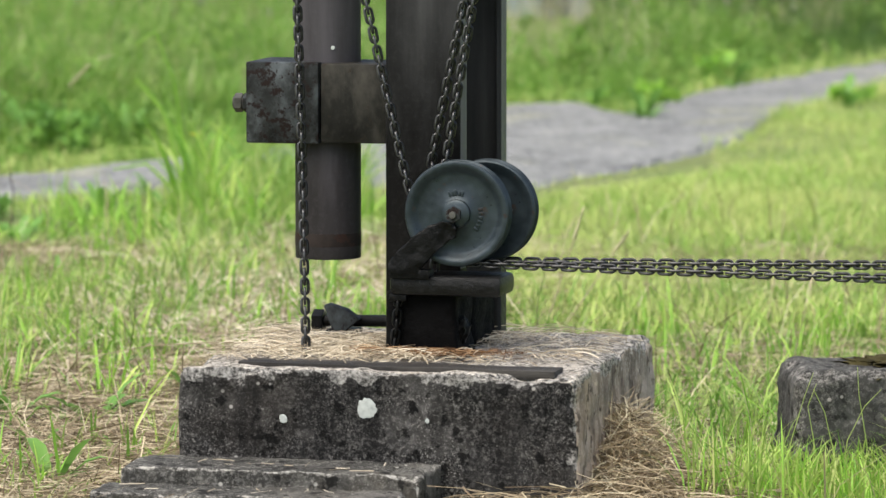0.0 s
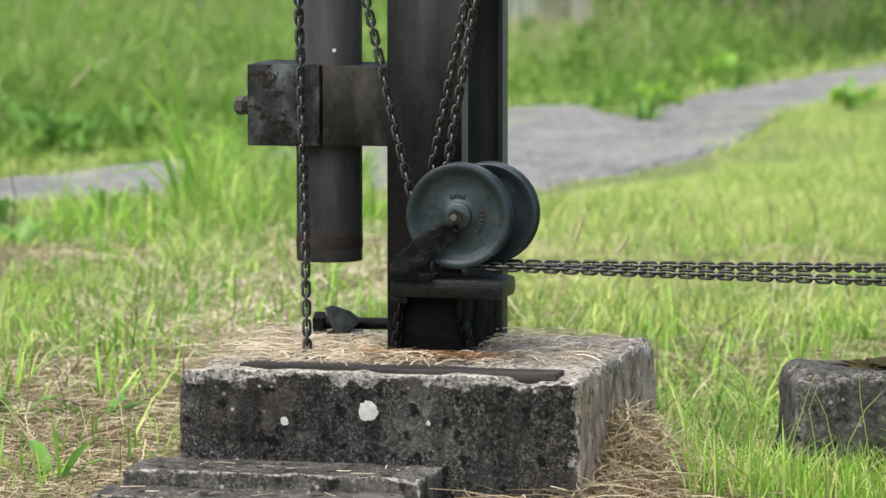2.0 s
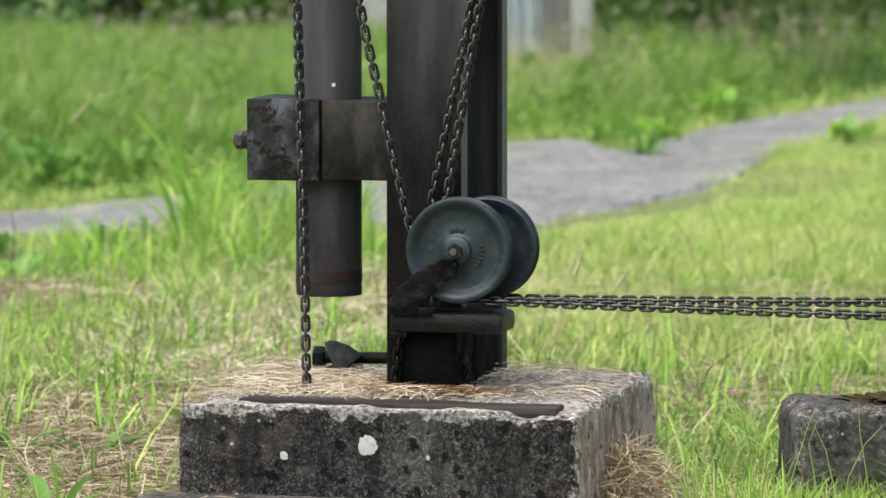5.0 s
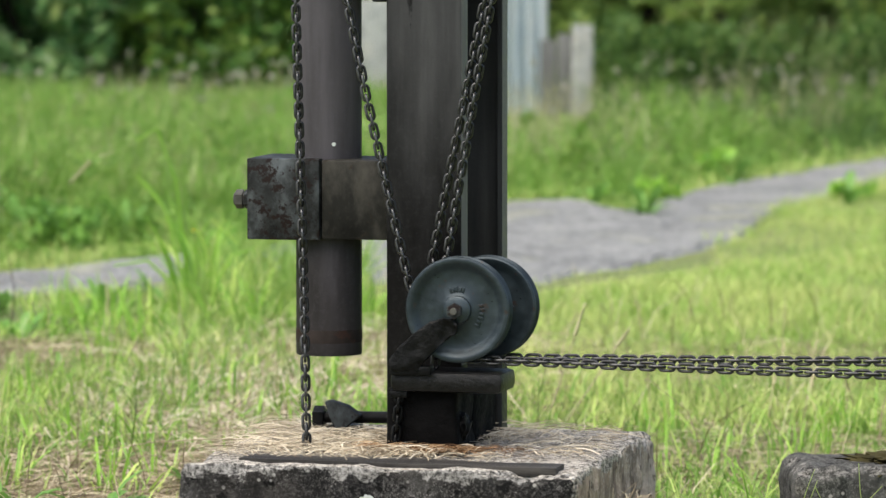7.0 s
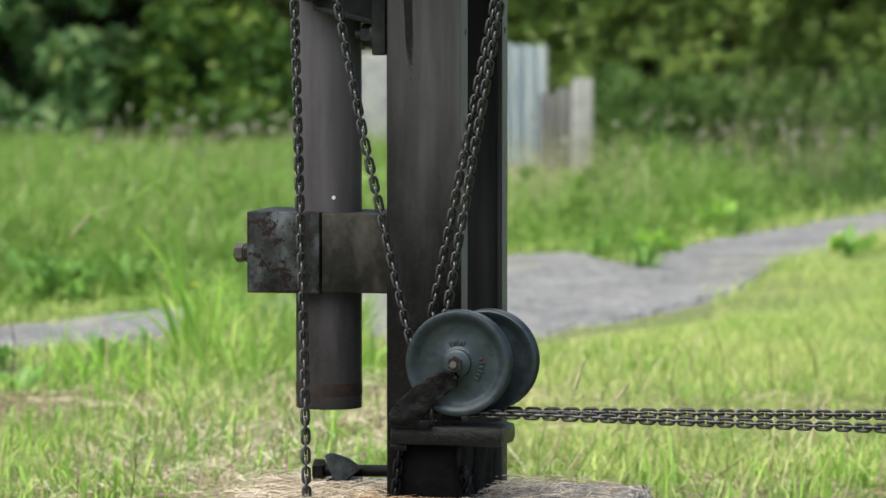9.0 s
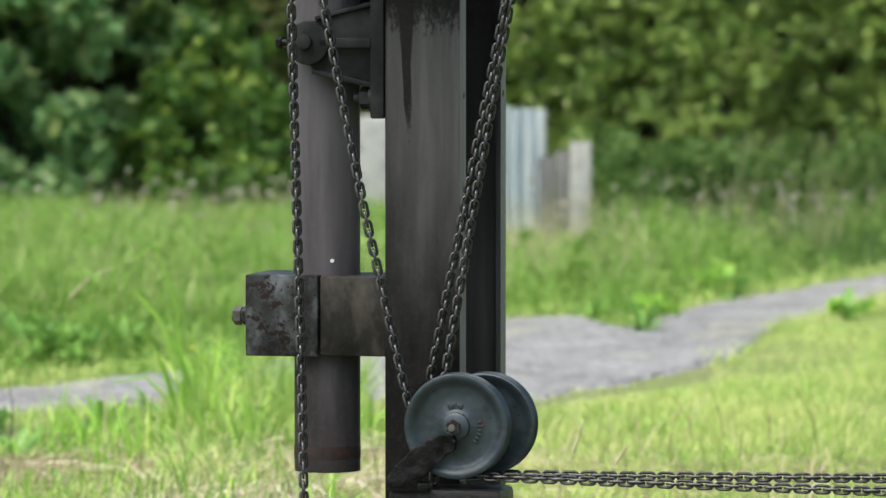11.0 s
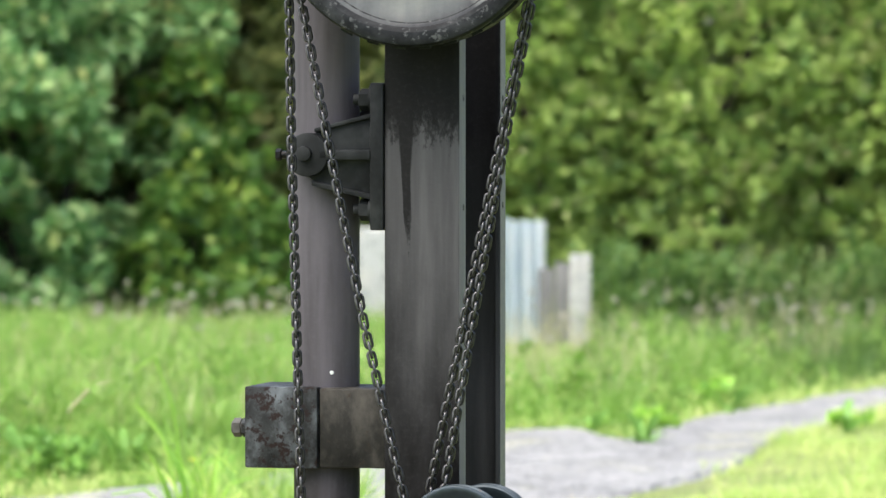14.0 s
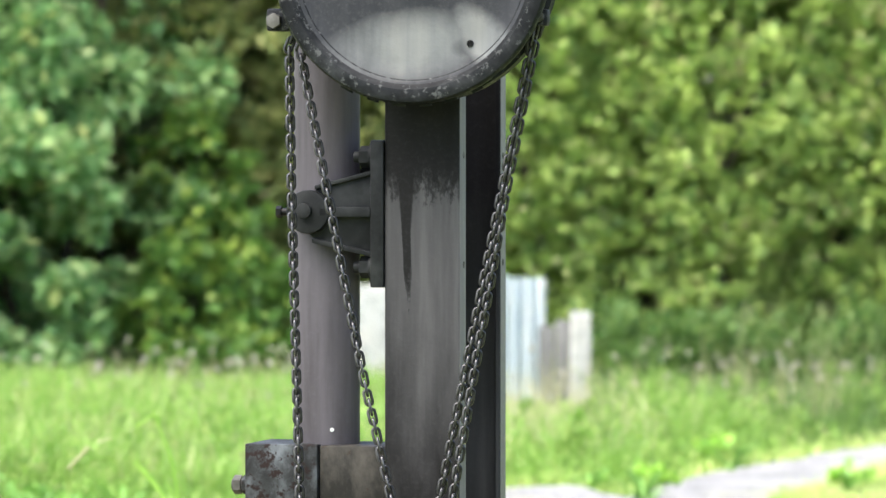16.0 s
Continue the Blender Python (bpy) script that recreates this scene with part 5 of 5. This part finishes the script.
for k, (x, y, tall, wide) in enumerate(((-1.25, 28.0, 4.6, 0.8), (-0.5, 28.2, 4.7, 0.8), (-2.3, 29.0, 4.8, 1.0), (-1.8, 28.1, 4.4, 0.8), (-3.1, 28.6, 4.4, 0.9), (-0.9, 29.1, 4.8, 0.9))):
    shrub(x, y, tall, wide, 30000, 0.07, BUSH_DARK, 30 + k, "dark dense green conifer in the hedge's shade", "dark conifers", "thuja")
shrub(-1.35, 26.9, 0.85, 0.5, 2400, 0.1, BUSH_YOUNG, 40, "low young shrub with fresh green leaves", "shrubs", "broad")
shrub(-1.32, 27.5, 1.7, 0.45, 2600, 0.09, BUSH_YOUNG, 42, "upright young shrub with fresh green leaves", "shrubs", "broad")
shrub(-1.0, 27.2, 0.7, 0.42, 1900, 0.1, BUSH_YOUNG, 41, "low young shrub with fresh green leaves", "shrubs", "broad")
for k, (x, y, tall, wide) in enumerate(((0.5, 27.6, 4.2, 0.8), (1.05, 27.8, 4.5, 0.8), (1.55, 27.5, 4.4, 0.8), (2.1, 27.75, 4.3, 0.85), (2.65, 27.5, 4.5, 0.85), (3.3, 27.8, 4.4, 0.9), (4.0, 27.7, 4.3, 0.9))):
    shrub(x, y, tall, wide, 42000, 0.06, THUJA, 50 + k, "yellow-green arborvitae in a dense hedge", "hedge conifers", "thuja")
for k in range(7):
    shrub(-4.5 + 1.5 * k, 30.6 + 0.3 * (k % 2), 5.5, 1.4, 15000, 0.16, BUSH_DARK, 70 + k, "tall dark conifer behind the hedge", "background conifers", "thuja")


# ------------------------------------------------------------ leafy clumps on the edges of the track
def herb(x, y, r, tall, material, seed, label):
    rng = np.random.default_rng(seed)
    n, r, tall = 11, r * 0.7, tall * 0.7
    c = np.stack([rng.normal(x, r * 0.6, n), rng.normal(y, r * 0.6, n), rng.uniform(0.02, tall, n)], 1)
    ob = leaf_cloud("leafy_weed", c, rng.uniform(0.3, 0.6, n) * r, 200, 0.06, 0.024, material, rng, upright=0.5)
    tagged(ob, label, "weed", "weeds by the track")


for k, (x, y, r, tall) in enumerate(((0.82, 19.75, 0.09, 0.12), (0.62, 19.6, 0.06, 0.07), (1.19, 21.3, 0.1, 0.17), (1.6, 19.9, 0.08, 0.09), (-1.37, 17.2, 0.12, 0.26), (-1.24, 17.1, 0.09, 0.18), (-0.7, 15.9, 0.11, 0.2), (-1.33, 14.5, 0.06, 0.1))):
    herb(x, y, r, tall, WEED if k in (4, 5, 7) else TUFT, 500 + k, "dark broad-leaved weed clump at the edge of the track" if k in (4, 5, 7) else "fresh green weed clump at the edge of the track")


# ------------------------------------------------------------ single stalks, weeds and a flower
def stalk(line, r, material, label):
    a = Vector(line[0])
    t = thing("grass_stalk", label, "grass stalk", tuple(a), group="single stalks", site=False)
    fine = []
    pts = [Vector(p) - a for p in line]
    for p, q in zip(pts, pts[1:]):
        fine += [p.lerp(q, k / 4) for k in range(4)]
    part("stem", tube(bmesh.new(), fine + [pts[-1]], r, r * 0.45, 5), material, t)
    if "seed head" in label:
        tip, d = pts[-1], (pts[-1] - pts[-2])
        bm = tube(bmesh.new(), [tip - d * 0.75, tip - d * 0.45, tip - d * 0.15, tip + d * 0.08], r * 1.9, r * 0.8, 6)
        for v in bm.verts:
            v.co += Vector((noise.noise(v.co * 300), noise.noise(v.co * 310), noise.noise(v.co * 320))) * r * 1.2
        part("seed_head", bm, SEED, t)
    if "flower" in label:
        bm = bmesh.new()
        for k in range(12):
            ang = k * math.pi / 6
            c = Vector((math.cos(ang), math.sin(ang), 0.3))
            s = Vector((-math.sin(ang), math.cos(ang), 0)) * 0.005
            v = [bm.verts.new(pts[-1] + c * 0.002 - s), bm.verts.new(pts[-1] + c * 0.002 + s), bm.verts.new(pts[-1] + c * 0.016 + s), bm.verts.new(pts[-1] + c * 0.016 - s)]
            bm.faces.new(v)
        part("flower_head", bm, PETAL, t)


stalk([(0.220, 11.44, -0.010), (0.258, 11.44, 0.107), (0.290, 11.44, 0.210), (0.318, 11.44, 0.297)], 0.0024, STRAW, "pale dry grass stalk with a narrow seed head")
stalk([(0.245, 11.44, -0.010), (0.328, 11.44, 0.107), (0.386, 11.44, 0.197), (0.420, 11.44, 0.246)], 0.0022, STRAW, "pale dry grass stalk with a narrow seed head")
stalk([(-1.217, 13.94, -0.010), (-1.193, 13.94, 0.045), (-1.186, 13.94, 0.139), (-1.204, 13.94, 0.236)], 0.0030, BARK, "brown withered stem standing in the grass")
stalk([(-0.362, 9.12, 0.250), (-0.434, 9.12, 0.249), (-0.536, 9.12, 0.243), (-0.649, 9.12, 0.221)], 0.0014, STRAW, "long bleached straw leaning off the block")
stalk([(-0.673, 10.48, -0.011), (-0.658, 10.48, 0.049), (-0.645, 10.48, 0.120), (-0.639, 10.48, 0.179)], 0.0016, BARK, "thin dark dry stem")
stalk([(-0.546, 9.41, -0.010), (-0.570, 9.41, 0.038), (-0.602, 9.41, 0.097), (-0.619, 9.41, 0.137)], 0.0018, STRAW, "stiff bleached straw sticking up")
stalk([(-0.429, 9.33, -0.010), (-0.466, 9.33, 0.017), (-0.508, 9.33, 0.049), (-0.541, 9.33, 0.070)], 0.0017, STRAW, "stiff bleached straw sticking up")
stalk([(-0.454, 11.93, -0.010), (-0.471, 11.93, 0.037), (-0.490, 11.93, 0.084), (-0.511, 11.93, 0.114)], 0.0024, STRAW, "stiff bleached straw sticking up")
stalk([(0.316, 9.18, -0.010), (0.409, 9.18, -0.023), (0.492, 9.18, -0.010), (0.569, 9.18, 0.002)], 0.0018, STRAW, "fallen pale grass stalk")
stalk([(0.922, 11.81, -0.010), (0.948, 11.81, 0.056), (0.988, 11.81, 0.096), (1.027, 11.81, 0.109)], 0.0018, MEADOW, "long bent green grass blade")
stalk([(0.703, 8.85, 0.015), (0.712, 8.85, 0.105), (0.742, 8.85, 0.166), (0.771, 8.85, 0.196)], 0.0011, LAWN, "long bent green grass blade")
stalk([(0.663, 8.85, 0.015), (0.653, 8.85, 0.105), (0.642, 8.85, 0.166), (0.657, 8.85, 0.206)], 0.0011, LAWN, "long bent green grass blade")
stalk([(0.604, 8.85, 0.015), (0.613, 8.85, 0.105), (0.637, 8.85, 0.186), (0.652, 8.85, 0.226)], 0.0011, LAWN, "long bent green grass blade")
stalk([(0.743, 8.85, 0.015), (0.747, 8.85, 0.095), (0.732, 8.85, 0.186), (0.729, 8.85, 0.236)], 0.0011, LAWN, "long bent green grass blade")
stalk([(0.683, 8.85, 0.015), (0.688, 8.85, 0.085), (0.672, 8.85, 0.155), (0.652, 8.85, 0.196)], 0.0011, LAWN, "long bent green grass blade")
stalk([(-0.69, 14.21, -0.01), (-0.745, 14.21, 0.348), (-0.768, 14.21, 0.452), (-0.799, 14.21, 0.566), (-0.871, 14.21, 0.539), (-0.933, 14.21, 0.510), (-0.975, 14.21, 0.495), (-1.046, 14.21, 0.420)], 0.003, MEADOW, "long arching pale grass stalk with drooping seed head")
stalk([(-0.69, 14.21, -0.01), (-0.709, 14.21, 0.133), (-0.741, 14.21, 0.245), (-0.793, 14.21, 0.356), (-0.829, 14.21, 0.407), (-0.864, 14.21, 0.431)], 0.0055, TUFT, "long broad bent grass blade")
stalk([(-0.69, 14.21, -0.01), (-0.698, 14.21, 0.125), (-0.709, 14.21, 0.197), (-0.730, 14.21, 0.237), (-0.801, 14.21, 0.242), (-0.904, 14.21, 0.242)], 0.0040, LAWN, "long broad bent grass blade")
stalk([(-0.69, 14.21, -0.01), (-0.690, 14.21, 0.117), (-0.698, 14.21, 0.245), (-0.655, 14.21, 0.317), (-0.579, 14.21, 0.242)], 0.0040, TUFT, "long broad bent grass blade")
stalk([(-0.699, 14.21, -0.010), (-0.722, 14.21, 0.181), (-0.753, 14.21, 0.420), (-0.807, 14.21, 0.571), (-0.863, 14.21, 0.531)], 0.0058, TUFT, "long bent green grass blade")
stalk([(-0.706, 14.03, -0.010), (-0.728, 14.03, 0.179), (-0.775, 14.03, 0.352), (-0.853, 14.03, 0.446)], 0.0058, TUFT, "long bent green grass blade")
stalk([(-0.682, 14.03, -0.010), (-0.760, 14.03, 0.147), (-0.823, 14.03, 0.210), (-0.917, 14.03, 0.195)], 0.0058, TUFT, "long bent green grass blade")
stalk([(-0.658, 13.85, -0.010), (-0.626, 13.85, 0.162), (-0.579, 13.85, 0.239), (-0.517, 13.85, 0.255)], 0.0058, TUFT, "long bent green grass blade")
stalk([(-1.078, 14.50, -0.010), (-1.078, 14.50, 0.111), (-1.073, 14.50, 0.322), (-1.051, 14.50, 0.419), (-1.002, 14.50, 0.471), (-0.949, 14.50, 0.487)], 0.0014, LAWN, "pale arching seed head over the grass")
stalk([(-0.688, 14.21, -0.010), (-0.681, 14.21, 0.117), (-0.690, 14.21, 0.213), (-0.701, 14.21, 0.277)], 0.0020, MEADOW, "yellow meadow flower on a thin stem")
stalk([(-0.209, 9.60, -0.010), (-0.209, 9.60, 0.204), (-0.205, 9.60, 0.236), (-0.198, 9.60, 0.269)], 0.0016, STRAW, "stiff bleached straw sticking up")
pick = random.Random(8)
for k in range(16):
    x, y, a, ln = pick.uniform(-0.78, -0.42), pick.uniform(9.05, 10.2), pick.uniform(-1.2, 1.2), pick.uniform(0.1, 0.22)
    up = pick.uniform(0.2, 0.75)
    stalk([(x, y, 0.012), (x + 0.35 * ln * math.sin(a), y + 0.02, 0.012 + 0.4 * up * ln), (x + 0.7 * ln * math.sin(a), y + 0.04, 0.012 + 0.75 * up * ln), (x + ln * math.sin(a), y + 0.06, 0.012 + up * ln)], 0.0013, BLEACHED, "stiff bleached straw sticking up")


def weed(x, y, n, long, seed):
    """A tuft of broad, arching leaves."""
    rng = np.random.default_rng(seed)
    t = thing("weed_plant", "broad-leaved green weed growing in the grass", "weed", (x, y, 0), group="weeds", site=False)
    long = long * (1.5 if y < 10.6 else 1.0)
    for k in range(n):
        a, up = rng.uniform(0, 6.283), rng.uniform(0.8, 1.6)
        ln, wd = long * rng.uniform(0.7, 1.2), long * rng.uniform(0.16, 0.26)
        d, s = Vector((math.cos(a), math.sin(a), 0)), Vector((-math.sin(a), math.cos(a), 0))
        bm = bmesh.new()
        rows = []
        for f, w in ((0.0, 0.15), (0.3, 0.7), (0.6, 1.0), (0.85, 0.6), (1.0, 0.05)):
            p = d * ln * f * 0.8 + Vector((0, 0, ln * (up * f - 0.65 * f * f)))
            rows.append([bm.verts.new(p - s * wd * w / 2 + Vector((0, 0, wd * w * 0.15))), bm.verts.new(p), bm.verts.new(p + s * wd * w / 2 + Vector((0, 0, wd * w * 0.15)))])
        for p, q in zip(rows, rows[1:]):
            for j in range(2):
                bm.faces.new((p[j], p[j + 1], q[j + 1], q[j]))
        part("leaf", bm, WEED, t)


for k, (x, y, n, long) in enumerate(((-0.68, 9.75, 8, 0.094), (-0.69, 8.89, 7, 0.086), (-1.15, 13.66, 11, 0.123), (-0.85, 9.75, 8, 0.088), (-0.82, 9.93, 6, 0.064), (-1.41, 17.40, 14, 0.201), (-1.10, 17.67, 12, 0.181), (0.75, 18.80, 11, 0.169), (1.18, 20.80, 10, 0.147), (0.58, 19.53, 9, 0.125), (1.56, 19.53, 9, 0.150), (-0.98, 14.46, 9, 0.111), (-0.67, 15.57, 11, 0.180), (-0.85, 15.05, 9, 0.116), (-0.90, 11.01, 6, 0.064), (-0.14, 14.55, 8, 0.112), (-0.76, 9.35, 9, 0.05), (-0.74, 9.02, 8, 0.045), (-0.6, 9.3, 7, 0.04))):
    weed(x, y, n, long, 200 + k)
pick = random.Random(21)
for k in range(34):
    x, y = pick.uniform(-1.35, -0.25), pick.uniform(10.2, 15.2)
    weed(x, y, pick.randint(5, 9), pick.uniform(0.04, 0.075), 300 + k)

rng = np.random.default_rng(61)
x, y = scatter(rng, -3.4, 3.4, 15.0, 26.8, 34)
keep = (off_road(x, y) > 0.12) & (y > edge_y(FAR_EDGE, x)) & (clumpy(x, y, 2.4, 71) > 0.35) & ~((x > -0.1) & (x < 0.85) & (y > 22.5))
x, y = x[keep], y[keep]
spots = np.stack([x, y, rng.uniform(0.04, 0.26, len(x)) * np.clip(off_road(x, y), 0.3, 1)], 1)
for name, pick_one, leaf, label in (("meadow_herbs", rng.uniform(0, 1, len(x)) < 0.6, HERB, "small fresh-leaved herbs among the meadow grass"), ("dark_meadow_herbs", None, MEADOW, "small deep green herbs among the meadow grass")):
    first = pick_one if pick_one is not None else ~first
    tagged(leaf_cloud(name, spots[first], rng.uniform(0.03, 0.11, first.sum()), 30 * int(first.sum()), 0.04, 0.016, leaf, rng, upright=0.7), label, "herbs", kind="stuff")

# Added leaf clumps: a dark band painted in for shade under the hedge.
spots = np.stack([rng.uniform(0.85, 3.4, 150), rng.uniform(25.6, 26.9, 150), rng.uniform(0.1, 0.5, 150)], 1)
tagged(leaf_cloud("nettles", spots, rng.uniform(0.08, 0.16, 150), 15000, 0.06, 0.028, SHADE_LEAF, rng, upright=0.2), "dark green leaves standing in for shade under the hedge", "nettles", kind="stuff")

rng = np.random.default_rng(77)
x, y = scatter(rng, -3.2, 3.2, 22.5, 27.0, 13)
keep = off_road(x, y) > 0.6
spots = np.stack([x[keep], y[keep], rng.uniform(0.18, 0.42, keep.sum())], 1)
tagged(leaf_cloud("meadow_blossoms", spots, np.full(len(spots), 0.012), 6 * len(spots), 0.022, 0.018, BLOSSOM, rng), "tiny whitish blossoms scattered over the meadow grass", "blossoms", kind="stuff")
